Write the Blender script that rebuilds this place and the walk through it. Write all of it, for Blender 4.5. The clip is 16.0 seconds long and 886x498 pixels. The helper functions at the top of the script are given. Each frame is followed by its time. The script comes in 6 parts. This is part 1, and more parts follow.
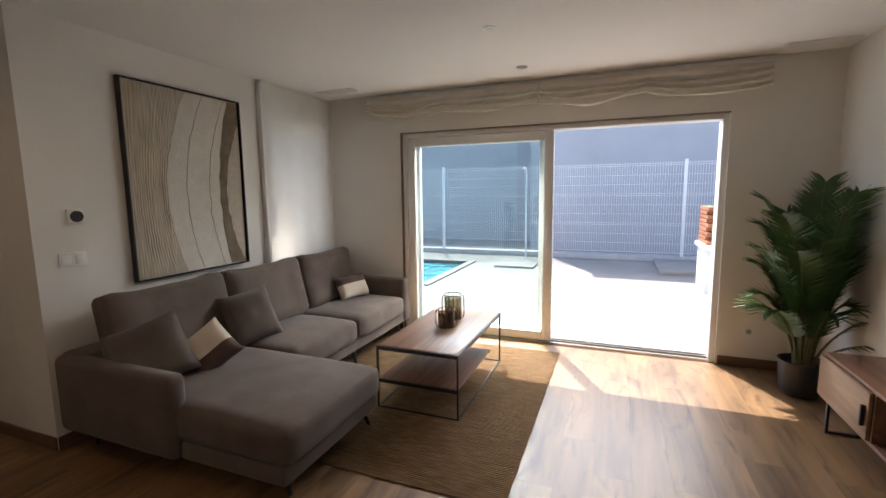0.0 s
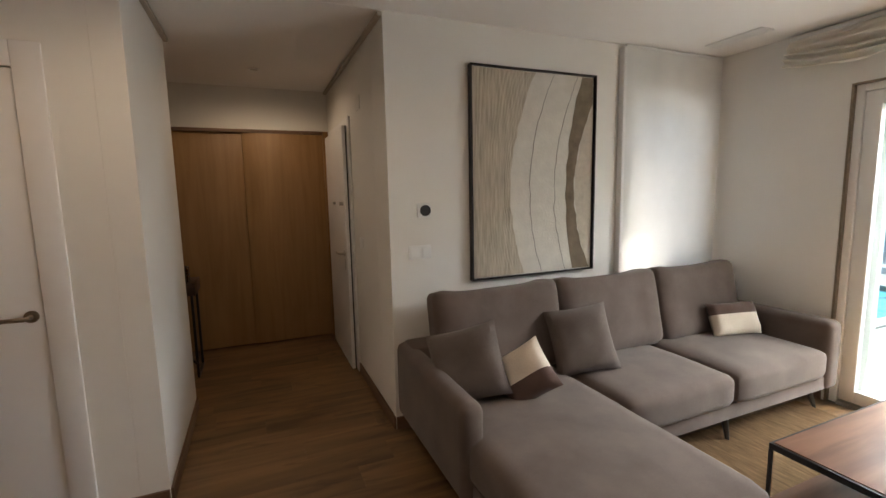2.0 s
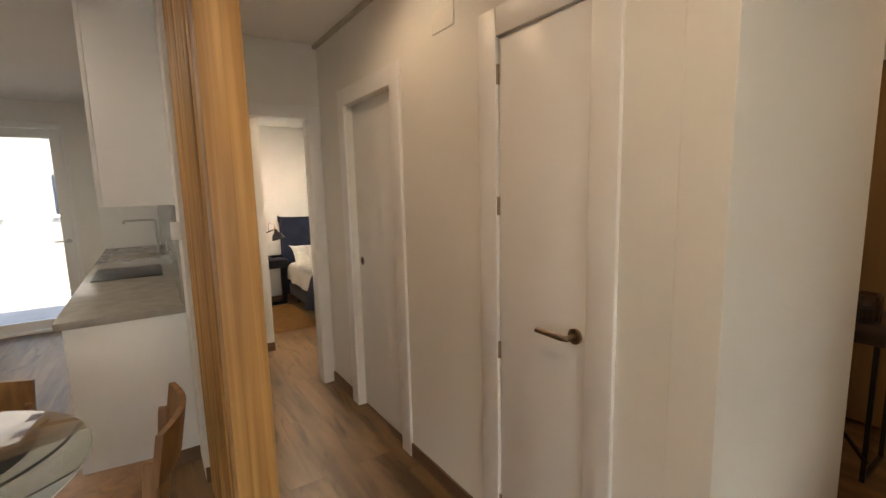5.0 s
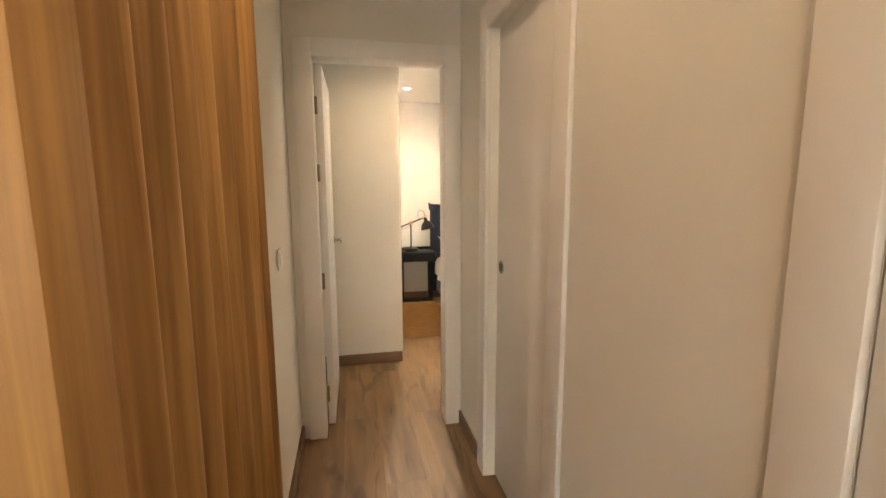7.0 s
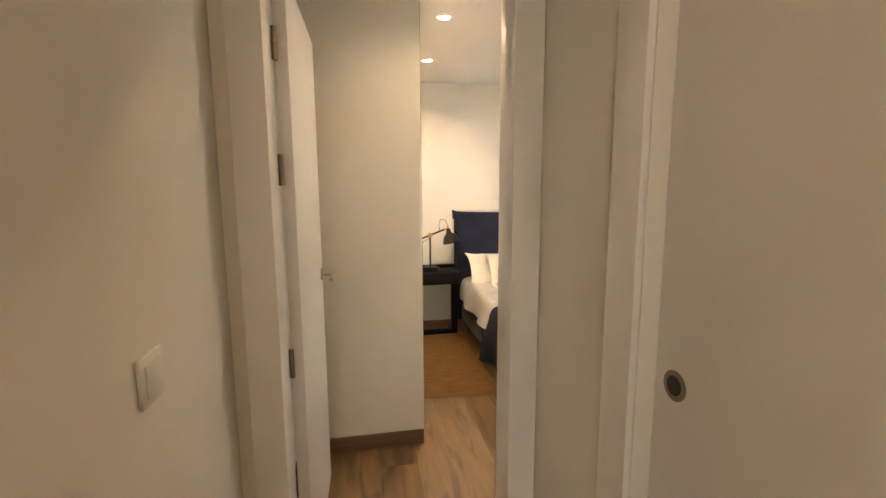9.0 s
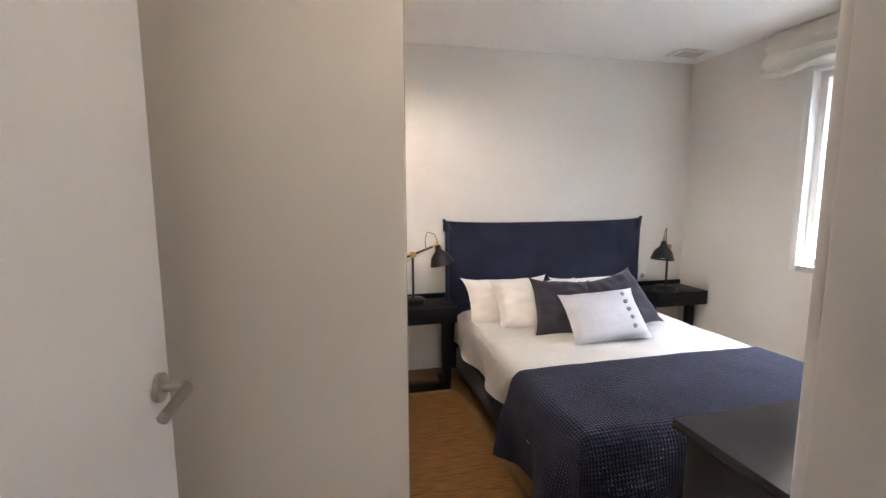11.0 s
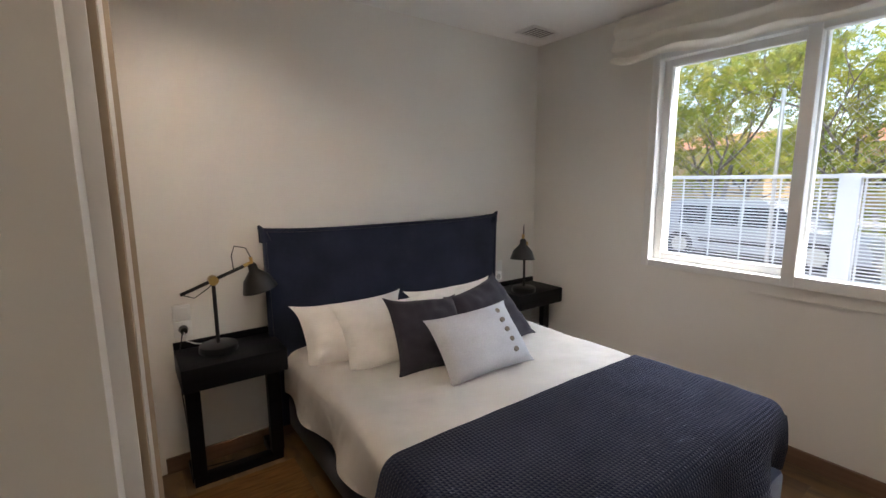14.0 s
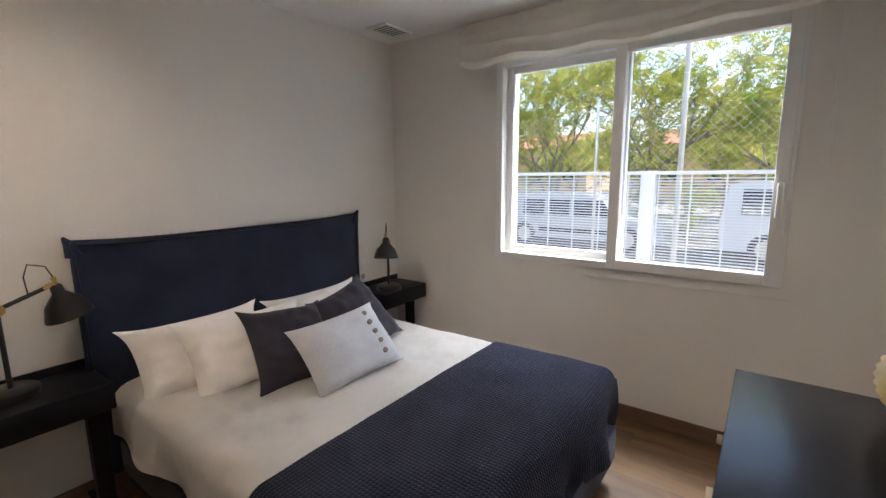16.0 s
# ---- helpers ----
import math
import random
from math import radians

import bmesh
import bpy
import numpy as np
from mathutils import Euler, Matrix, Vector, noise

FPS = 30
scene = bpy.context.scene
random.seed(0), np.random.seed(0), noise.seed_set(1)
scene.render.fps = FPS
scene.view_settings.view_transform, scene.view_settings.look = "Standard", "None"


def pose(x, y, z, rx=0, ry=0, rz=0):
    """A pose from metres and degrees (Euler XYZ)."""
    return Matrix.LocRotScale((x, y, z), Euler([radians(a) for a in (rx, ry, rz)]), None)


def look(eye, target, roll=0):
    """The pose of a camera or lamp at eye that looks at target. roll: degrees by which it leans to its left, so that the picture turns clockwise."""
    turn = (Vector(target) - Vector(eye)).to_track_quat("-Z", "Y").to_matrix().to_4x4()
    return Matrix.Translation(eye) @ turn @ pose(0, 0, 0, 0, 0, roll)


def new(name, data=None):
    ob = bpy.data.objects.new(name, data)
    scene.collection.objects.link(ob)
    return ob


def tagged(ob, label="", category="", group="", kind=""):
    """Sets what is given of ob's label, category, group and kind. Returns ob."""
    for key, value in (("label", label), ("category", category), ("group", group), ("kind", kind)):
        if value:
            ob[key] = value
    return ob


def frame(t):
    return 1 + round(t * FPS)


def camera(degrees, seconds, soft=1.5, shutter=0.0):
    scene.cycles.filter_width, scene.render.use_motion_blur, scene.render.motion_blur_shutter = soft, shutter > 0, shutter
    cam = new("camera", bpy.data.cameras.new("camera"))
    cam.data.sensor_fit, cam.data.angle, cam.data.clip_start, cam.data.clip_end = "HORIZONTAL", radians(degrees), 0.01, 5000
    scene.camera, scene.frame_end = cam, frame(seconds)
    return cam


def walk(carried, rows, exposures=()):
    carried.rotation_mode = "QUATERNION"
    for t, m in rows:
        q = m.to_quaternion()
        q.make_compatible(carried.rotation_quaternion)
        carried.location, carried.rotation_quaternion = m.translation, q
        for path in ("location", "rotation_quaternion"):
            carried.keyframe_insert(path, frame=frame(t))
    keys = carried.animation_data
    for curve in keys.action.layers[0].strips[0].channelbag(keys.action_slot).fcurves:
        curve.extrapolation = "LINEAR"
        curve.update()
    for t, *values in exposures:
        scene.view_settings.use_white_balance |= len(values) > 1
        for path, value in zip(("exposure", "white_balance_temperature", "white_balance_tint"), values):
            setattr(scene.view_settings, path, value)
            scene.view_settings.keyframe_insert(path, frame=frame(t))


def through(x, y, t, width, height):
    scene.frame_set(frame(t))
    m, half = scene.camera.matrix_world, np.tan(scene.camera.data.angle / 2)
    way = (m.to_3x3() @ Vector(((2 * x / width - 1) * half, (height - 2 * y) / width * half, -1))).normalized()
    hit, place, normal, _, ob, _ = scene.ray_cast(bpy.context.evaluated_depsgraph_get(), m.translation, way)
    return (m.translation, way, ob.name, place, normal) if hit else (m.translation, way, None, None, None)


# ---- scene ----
cam = camera(90.0, 16.0)
PATH = [
    (0, (0.275, 0.238, 1.501), (-0.452, 2.084, 1.249), -0.7),
    (0.5, (0.184, 0.436, 1.541), (-0.831, 2.14, 1.287), -1.0),
    (1, (0.084, 0.613, 1.538), (-1.23, 2.099, 1.283), -1.0),
    (1.5, (-0.038, 0.805, 1.52), (-1.643, 1.97, 1.259), -1.0),
    (2, (-0.204, 0.959, 1.491), (-2.033, 1.729, 1.24), -1.2),
    (2.5, (-0.405, 1.042, 1.501), (-2.361, 1.375, 1.25), -1.1),
    (3, (-0.582, 1.076, 1.496), (-2.56, 0.926, 1.241), -1.1),
    (3.5, (-0.782, 1.123, 1.502), (-2.663, 0.493, 1.246), -0.8),
    (4, (-0.997, 1.112, 1.48), (-2.678, 0.057, 1.227), -1.0),
    (4.5, (-1.246, 1.054, 1.496), (-2.662, -0.332, 1.227), -1.2),
    (5, (-1.459, 0.974, 1.493), (-2.557, -0.675, 1.22), -1.4),
    (5.2, (-1.535, 0.935, 1.498), (-2.503, -0.793, 1.221), -1.2),
    (7.3, (-2.007, -0.105, 1.358), (-2.403, -2.045, 1.073), -0.1),
    (7.5, (-2.012, -0.218, 1.346), (-2.406, -2.158, 1.058), 0.0),
    (8, (-2.005, -0.512, 1.331), (-2.387, -2.455, 1.045), -0.0),
    (8.5, (-2.021, -0.79, 1.341), (-2.388, -2.736, 1.057), -0.0),
    (9, (-2.053, -1.046, 1.401), (-2.415, -2.993, 1.12), -0.3),
    (9.2, (-2.057, -1.143, 1.404), (-2.416, -3.091, 1.127), -0.2),
    (11.3, (-2.209, -2.323, 1.354), (-2.74, -4.235, 1.105), -0.1),
    (11.5, (-2.218, -2.381, 1.381), (-2.813, -4.273, 1.121), -0.2),
    (12, (-2.233, -2.538, 1.367), (-2.969, -4.379, 1.11), -0.2),
    (12.5, (-2.285, -2.653, 1.356), (-3.111, -4.456, 1.101), -0.4),
    (13, (-2.342, -2.752, 1.369), (-3.253, -4.512, 1.095), -0.6),
    (13.5, (-2.365, -2.842, 1.38), (-3.385, -4.538, 1.089), -0.5),
    (14, (-2.384, -2.898, 1.392), (-3.54, -4.501, 1.086), -0.4),
    (14.5, (-2.39, -2.918, 1.401), (-3.684, -4.411, 1.089), -0.4),
    (15, (-2.4, -2.939, 1.407), (-3.809, -4.321, 1.088), -0.5),
    (15.5, (-2.403, -2.945, 1.411), (-3.911, -4.216, 1.081), -0.5),
    (16, (-2.404, -2.928, 1.409), (-3.994, -4.096, 1.079), -0.6),
]
EXPOSURES = [(0, 1.8, 6800, 16), (1, 1.7, 6600, 15), (2, 2.4, 6800, 14), (2.6, 2.9, 6800, 14), (3.5, 3.1, 6700, 14), (4, 3.25, 6800, 13), (4.5, 3.2, 7100, 13), (5, 2.8, 7600, 13), (7.3, 3.35, 8400, 14), (8.2, 3.2, 8500, 14), (9.2, 2.9, 8400, 14), (11.3, 2.4, 6200, 16), (12, 1.5, 6500, 15), (12.8, 1.55, 6600, 15), (16, 1.55, 6550, 16)]
walk(cam, [(t, look(eye, target, roll)) for t, eye, target, roll in PATH], EXPOSURES)

# ---- light and sky ----
SUN_WAY = Vector((-0.62, 1.18, 2.05)).normalized()
world = bpy.data.worlds.new("world")
scene.world = world
world.use_nodes = True
wn = world.node_tree
sky = wn.nodes.new("ShaderNodeTexSky")
sky.sky_type = "NISHITA"
sky.sun_disc = False
sky.sun_elevation = math.asin(SUN_WAY.z)
sky.sun_rotation = math.atan2(SUN_WAY.x, SUN_WAY.y)
wn.links.new(sky.outputs[0], wn.nodes["Background"].inputs[0])
wn.nodes["Background"].inputs[1].default_value = 0.15


def lamp(name, kind, m, energy, color=(1, 1, 1), size=0.1, size_y=None, spot=None):
    d = bpy.data.lights.new(name, kind)
    d.energy, d.color = energy, color
    if kind == "AREA":
        d.size = size
        if size_y:
            d.shape, d.size_y = "RECTANGLE", size_y
    elif kind == "SUN":
        d.angle = size
    else:
        d.shadow_soft_size = size
    if spot:
        d.spot_size, d.spot_blend = radians(spot), 0.6
    ob = new(name, d)
    ob.matrix_world = m
    return ob


lamp("sun", "SUN", look(SUN_WAY * 30, (0, 0, 0)), 3.4, (1.0, 0.96, 0.90), radians(0.5))
# added unseen lamp above the bedroom window, standing in for sky light
lamp("window_sky_fill", "AREA", look((-5.75, -3.6, 2.95), (-3.7, -4.3, 0.4)), 84, (0.84, 0.92, 1.0), 1.5, 0.8)
# added unseen lamp outside the terrace doorway, for sky over the neighbour's wall
lamp("terrace_sky_fill", "AREA", look((-0.4, 7.6, 3.35), (-0.9, 2.5, 0.7)), 100, (0.96, 0.98, 1.0), 4.0, 1.2)
WARM, MID, SOFT = (1.0, 0.77, 0.54), (1.0, 0.84, 0.68), (1.0, 0.91, 0.80)
# recessed ceiling lights: x, y, ceiling, lit
# those at x -1.72, -0.45, -3.95, -2.53 are unseen, added as fill
DOWNLIGHTS = [(-0.52, 3.10, 2.530, False), (-0.505, 4.06, 2.530, False), (-4.27, 1.03, 2.526, True), (-1.72, 0.80, 2.530, True), (-2.12, -0.85, 2.530, True), (-0.45, -1.6, 2.530, True), (-0.45, -3.6, 2.530, True), (-2.557, -3.664, 2.350, True), (-2.588, -4.543, 2.350, True), (-3.95, -3.664, 2.350, True), (-2.53, -2.785, 2.350, True)]
POWER = {-4.27: (2.8, WARM), -1.72: (4.4, WARM), -2.12: (1.8, WARM), -0.45: (5.5, SOFT), -2.557: (7.8, MID), -2.588: (7.8, MID), -3.95: (4.5, SOFT), -2.53: (2.4, WARM)}
for dx, dy, dz_, lit in DOWNLIGHTS:
    if lit:
        watts, tone = POWER[dx]
        lamp("downlight_beam", "SPOT", look((dx, dy, dz_ - 0.012), (dx + 0.001, dy, 0)), watts, tone, 0.028, spot=152 if dz_ < 2.4 else 168)


# ---- materials ----
def mat(name, color, rough=0.5, metal=0.0, var=0.12, scale=6.0, bump=0.0, bscale=80.0, stretch=(1, 1, 1), rand=0.0, coords="Object", spec=0.5):
    m = bpy.data.materials.new(name)
    m.use_nodes = True
    t = m.node_tree
    b = t.nodes["Principled BSDF"]
    b.inputs["Roughness"].default_value, b.inputs["Metallic"].default_value = rough, metal
    b.inputs["Specular IOR Level"].default_value = spec
    tc = t.nodes.new("ShaderNodeTexCoord")
    mp = t.nodes.new("ShaderNodeMapping")
    mp.inputs["Scale"].default_value = stretch
    t.links.new(tc.outputs[coords], mp.inputs[0])
    if rand:
        oi = t.nodes.new("ShaderNodeObjectInfo")
        mu = t.nodes.new("ShaderNodeMath")
        mu.operation = "MULTIPLY"
        mu.inputs[1].default_value = 37.0
        t.links.new(oi.outputs["Random"], mu.inputs[0])
        t.links.new(mu.outputs[0], mp.inputs["Location"])
    n = t.nodes.new("ShaderNodeTexNoise")
    n.inputs["Scale"].default_value, n.inputs["Detail"].default_value = scale, 6
    t.links.new(mp.outputs[0], n.inputs["Vector"])
    r = t.nodes.new("ShaderNodeValToRGB")
    c = Vector(color)
    r.color_ramp.elements[0].position, r.color_ramp.elements[1].position = 0.28, 0.72
    r.color_ramp.elements[0].color = (*(c * (1 - var)), 1)
    r.color_ramp.elements[1].color = (*[min(1, v) for v in c * (1 + var)], 1)
    t.links.new(n.outputs[0], r.inputs[0])
    out = r.outputs[0]
    if rand:
        hs = t.nodes.new("ShaderNodeHueSaturation")
        mr = t.nodes.new("ShaderNodeMapRange")
        mr.inputs["To Min"].default_value, mr.inputs["To Max"].default_value = 1 - rand, 1 + rand
        t.links.new(oi.outputs["Random"], mr.inputs[0])
        t.links.new(mr.outputs[0], hs.inputs["Value"])
        t.links.new(out, hs.inputs["Color"])
        out = hs.outputs[0]
    t.links.new(out, b.inputs["Base Color"])
    if bump:
        n2 = t.nodes.new("ShaderNodeTexNoise")
        n2.inputs["Scale"].default_value, n2.inputs["Detail"].default_value = bscale, 4
        t.links.new(mp.outputs[0], n2.inputs["Vector"])
        bp = t.nodes.new("ShaderNodeBump")
        bp.inputs["Strength"].default_value, bp.inputs["Distance"].default_value = bump, 0.004
        t.links.new(n2.outputs[0], bp.inputs["Height"])
        t.links.new(bp.outputs[0], b.inputs["Normal"])
    return m


def wood(name, dark, light, rough=0.45, grain=(14, 14, 1.2), rand=0.1, bump=0.12, knots=0.35):
    """Wood whose fibres run along the axis with the smallest grain number."""
    m = bpy.data.materials.new(name)
    m.use_nodes = True
    t = m.node_tree
    b = t.nodes["Principled BSDF"]
    b.inputs["Roughness"].default_value = rough
    tc = t.nodes.new("ShaderNodeTexCoord")
    oi = t.nodes.new("ShaderNodeObjectInfo")
    mp = t.nodes.new("ShaderNodeMapping")
    mp.inputs["Scale"].default_value = grain
    mu = t.nodes.new("ShaderNodeMath")
    mu.operation = "MULTIPLY"
    mu.inputs[1].default_value = 53.0
    t.links.new(oi.outputs["Random"], mu.inputs[0])
    t.links.new(mu.outputs[0], mp.inputs["Location"])
    t.links.new(tc.outputs["Object"], mp.inputs[0])
    n1 = t.nodes.new("ShaderNodeTexNoise")
    n1.inputs["Scale"].default_value, n1.inputs["Detail"].default_value, n1.inputs["Distortion"].default_value = 1.0, 8, 0.8
    t.links.new(mp.outputs[0], n1.inputs["Vector"])
    mp2 = t.nodes.new("ShaderNodeMapping")
    mp2.inputs["Scale"].default_value = [g * 0.22 if g > 3 else g * 0.9 for g in grain]
    t.links.new(tc.outputs["Object"], mp2.inputs[0])
    t.links.new(mu.outputs[0], mp2.inputs["Location"])
    n2 = t.nodes.new("ShaderNodeTexNoise")
    n2.inputs["Scale"].default_value, n2.inputs["Detail"].default_value = 1.6, 3
    t.links.new(mp2.outputs[0], n2.inputs["Vector"])
    mx = t.nodes.new("ShaderNodeMix")
    mx.inputs[0].default_value = knots
    t.links.new(n1.outputs[0], mx.inputs[2])
    t.links.new(n2.outputs[0], mx.inputs[3])
    r = t.nodes.new("ShaderNodeValToRGB")
    r.color_ramp.elements[0].position, r.color_ramp.elements[1].position = 0.34, 0.64
    r.color_ramp.elements[0].color, r.color_ramp.elements[1].color = (*dark, 1), (*light, 1)
    t.links.new(mx.outputs[0], r.inputs[0])
    hs = t.nodes.new("ShaderNodeHueSaturation")
    mr = t.nodes.new("ShaderNodeMapRange")
    mr.inputs["To Min"].default_value, mr.inputs["To Max"].default_value = 1 - rand, 1 + rand
    t.links.new(oi.outputs["Random"], mr.inputs[0])
    t.links.new(mr.outputs[0], hs.inputs["Value"])
    t.links.new(r.outputs[0], hs.inputs["Color"])
    t.links.new(hs.outputs[0], b.inputs["Base Color"])
    bp = t.nodes.new("ShaderNodeBump")
    bp.inputs["Strength"].default_value, bp.inputs["Distance"].default_value = bump, 0.002
    t.links.new(n1.outputs[0], bp.inputs["Height"])
    t.links.new(bp.outputs[0], b.inputs["Normal"])
    return m


def weave(name, c1, c2, scale=220.0, rough=0.95, bump=0.5, var_scale=5.0, dist=0.002):
    """Woven cloth: crossing threads, with soft wear on a larger scale."""
    m = bpy.data.materials.new(name)
    m.use_nodes = True
    t = m.node_tree
    b = t.nodes["Principled BSDF"]
    b.inputs["Roughness"].default_value = rough
    b.inputs["Specular IOR Level"].default_value = 0.2
    b.inputs["Sheen Weight"].default_value = 0.15
    tc = t.nodes.new("ShaderNodeTexCoord")
    n = t.nodes.new("ShaderNodeTexNoise")
    n.inputs["Scale"].default_value, n.inputs["Detail"].default_value = var_scale, 5
    t.links.new(tc.outputs["Object"], n.inputs["Vector"])
    n2 = t.nodes.new("ShaderNodeTexNoise")
    n2.inputs["Scale"].default_value, n2.inputs["Detail"].default_value = scale, 2
    t.links.new(tc.outputs["Object"], n2.inputs["Vector"])
    mx = t.nodes.new("ShaderNodeMix")
    mx.inputs[0].default_value = 0.35
    t.links.new(n.outputs[0], mx.inputs[2])
    t.links.new(n2.outputs[0], mx.inputs[3])
    r = t.nodes.new("ShaderNodeValToRGB")
    r.color_ramp.elements[0].position, r.color_ramp.elements[1].position = 0.35, 0.65
    r.color_ramp.elements[0].color, r.color_ramp.elements[1].color = (*c1, 1), (*c2, 1)
    t.links.new(mx.outputs[0], r.inputs[0])
    t.links.new(r.outputs[0], b.inputs["Base Color"])
    bp = t.nodes.new("ShaderNodeBump")
    bp.inputs["Strength"].default_value, bp.inputs["Distance"].default_value = bump, dist
    t.links.new(n2.outputs[0], bp.inputs["Height"])
    t.links.new(bp.outputs[0], b.inputs["Normal"])
    return m


def waffle(name, c1, c2, cell=0.014):
    """Waffle knit: crossing ridges on a square grid that follows the cloth."""
    m = weave(name, c1, c2, 260, 0.95, 0.3)
    t = m.node_tree
    uv = t.nodes.new("ShaderNodeUVMap")
    sep = t.nodes.new("ShaderNodeSeparateXYZ")
    t.links.new(uv.outputs[0], sep.inputs[0])
    hs = []
    for k in range(2):
        a = t.nodes.new("ShaderNodeMath")
        a.operation, a.inputs[1].default_value = "MULTIPLY", 2 * math.pi / cell
        t.links.new(sep.outputs[k], a.inputs[0])
        b = t.nodes.new("ShaderNodeMath")
        b.operation = "SINE"
        t.links.new(a.outputs[0], b.inputs[0])
        hs.append(b)
    mx = t.nodes.new("ShaderNodeMath")
    mx.operation = "MAXIMUM"
    t.links.new(hs[0].outputs[0], mx.inputs[0])
    t.links.new(hs[1].outputs[0], mx.inputs[1])
    bp = t.nodes.new("ShaderNodeBump")
    bp.inputs["Strength"].default_value, bp.inputs["Distance"].default_value = 0.55, 0.005
    t.links.new(mx.outputs[0], bp.inputs["Height"])
    t.links.new(bp.outputs[0], t.nodes["Principled BSDF"].inputs["Normal"])
    return m


def glass(name, color=(1, 1, 1), rough=0.0, ior=1.45):
    m = bpy.data.materials.new(name)
    m.use_nodes = True
    b = m.node_tree.nodes["Principled BSDF"]
    b.inputs["Base Color"].default_value = (*color, 1)
    b.inputs["Transmission Weight"].default_value = 1.0
    b.inputs["Roughness"].default_value, b.inputs["IOR"].default_value = rough, ior
    return m


def sheer(name, color, through=0.5):
    """Thin cloth that lets light through."""
    m = bpy.data.materials.new(name)
    m.use_nodes = True
    t = m.node_tree
    t.nodes.remove(t.nodes["Principled BSDF"])
    d = t.nodes.new("ShaderNodeBsdfDiffuse")
    s = t.nodes.new("ShaderNodeBsdfTranslucent")
    tc = t.nodes.new("ShaderNodeTexCoord")
    n = t.nodes.new("ShaderNodeTexNoise")
    n.inputs["Scale"].default_value, n.inputs["Detail"].default_value = 9.0, 5
    r = t.nodes.new("ShaderNodeValToRGB")
    r.color_ramp.elements[0].color = (*[v * 0.92 for v in color], 1)
    r.color_ramp.elements[1].color = (*color, 1)
    t.links.new(tc.outputs["Object"], n.inputs["Vector"])
    t.links.new(n.outputs[0], r.inputs[0])
    t.links.new(r.outputs[0], d.inputs[0])
    t.links.new(r.outputs[0], s.inputs[0])
    mx = t.nodes.new("ShaderNodeMixShader")
    mx.inputs[0].default_value = through
    t.links.new(d.outputs[0], mx.inputs[1])
    t.links.new(s.outputs[0], mx.inputs[2])
    t.links.new(mx.outputs[0], t.nodes["Material Output"].inputs[0])
    return m


def glow(name, color, strength):
    m = bpy.data.materials.new(name)
    m.use_nodes = True
    b = m.node_tree.nodes["Principled BSDF"]
    b.inputs["Base Color"].default_value = (*color, 1)
    b.inputs["Emission Color"].default_value = (*color, 1)
    b.inputs["Emission Strength"].default_value = strength
    return m


M_WALL = mat("wall_paint", (0.78, 0.762, 0.715), 0.85, var=0.03, scale=1.4, bump=0.035, bscale=120)
M_CEIL = mat("ceiling_paint", (0.87, 0.86, 0.84), 0.9, var=0.02, scale=1.5, bump=0.06, bscale=200)
M_WHITE = mat("white_lacquer", (0.80, 0.79, 0.775), 0.38, var=0.02, scale=3, bump=0.03, bscale=120)
M_PVC = mat("white_plastic", (0.80, 0.80, 0.78), 0.35, var=0.015)
M_BASE = wood("baseboard_wood", (0.13, 0.072, 0.042), (0.19, 0.112, 0.068), 0.5, (1.4, 1.4, 30), 0.04)
M_FLOOR = wood("oak_laminate", (0.094, 0.049, 0.019), (0.262, 0.153, 0.068), 0.42, (13, 0.8, 13), 0.06, 0.06, 0.55)
M_FLOOR.node_tree.nodes["Principled BSDF"].inputs["Specular IOR Level"].default_value = 0.65


def knotty(m, scale, low, high, tint):
    """Darker knots and streaks drawn out along the boards."""
    t = m.node_tree
    b = t.nodes["Principled BSDF"]
    src = b.inputs["Base Color"].links[0].from_socket
    tc = t.nodes.new("ShaderNodeTexCoord")
    oi = t.nodes.new("ShaderNodeObjectInfo")
    mu = t.nodes.new("ShaderNodeMath")
    mu.operation, mu.inputs[1].default_value = "MULTIPLY", 91.0
    t.links.new(oi.outputs["Random"], mu.inputs[0])
    mp = t.nodes.new("ShaderNodeMapping")
    mp.inputs["Scale"].default_value = scale
    t.links.new(tc.outputs["Object"], mp.inputs[0])
    t.links.new(mu.outputs[0], mp.inputs["Location"])
    n = t.nodes.new("ShaderNodeTexNoise")
    n.inputs["Scale"].default_value, n.inputs["Detail"].default_value, n.inputs["Distortion"].default_value = 1.0, 5, 1.3
    t.links.new(mp.outputs[0], n.inputs["Vector"])
    r = t.nodes.new("ShaderNodeValToRGB")
    r.color_ramp.elements[0].position, r.color_ramp.elements[1].position = low, high
    r.color_ramp.elements[0].color, r.color_ramp.elements[1].color = (1, 1, 1, 1), (*tint, 1)
    t.links.new(n.outputs[0], r.inputs[0])
    mx = t.nodes.new("ShaderNodeMix")
    mx.data_type, mx.blend_type = "RGBA", "MULTIPLY"
    mx.inputs[0].default_value = 1.0
    t.links.new(src, mx.inputs[6])
    t.links.new(r.outputs[0], mx.inputs[7])
    t.links.new(mx.outputs[2], b.inputs["Base Color"])


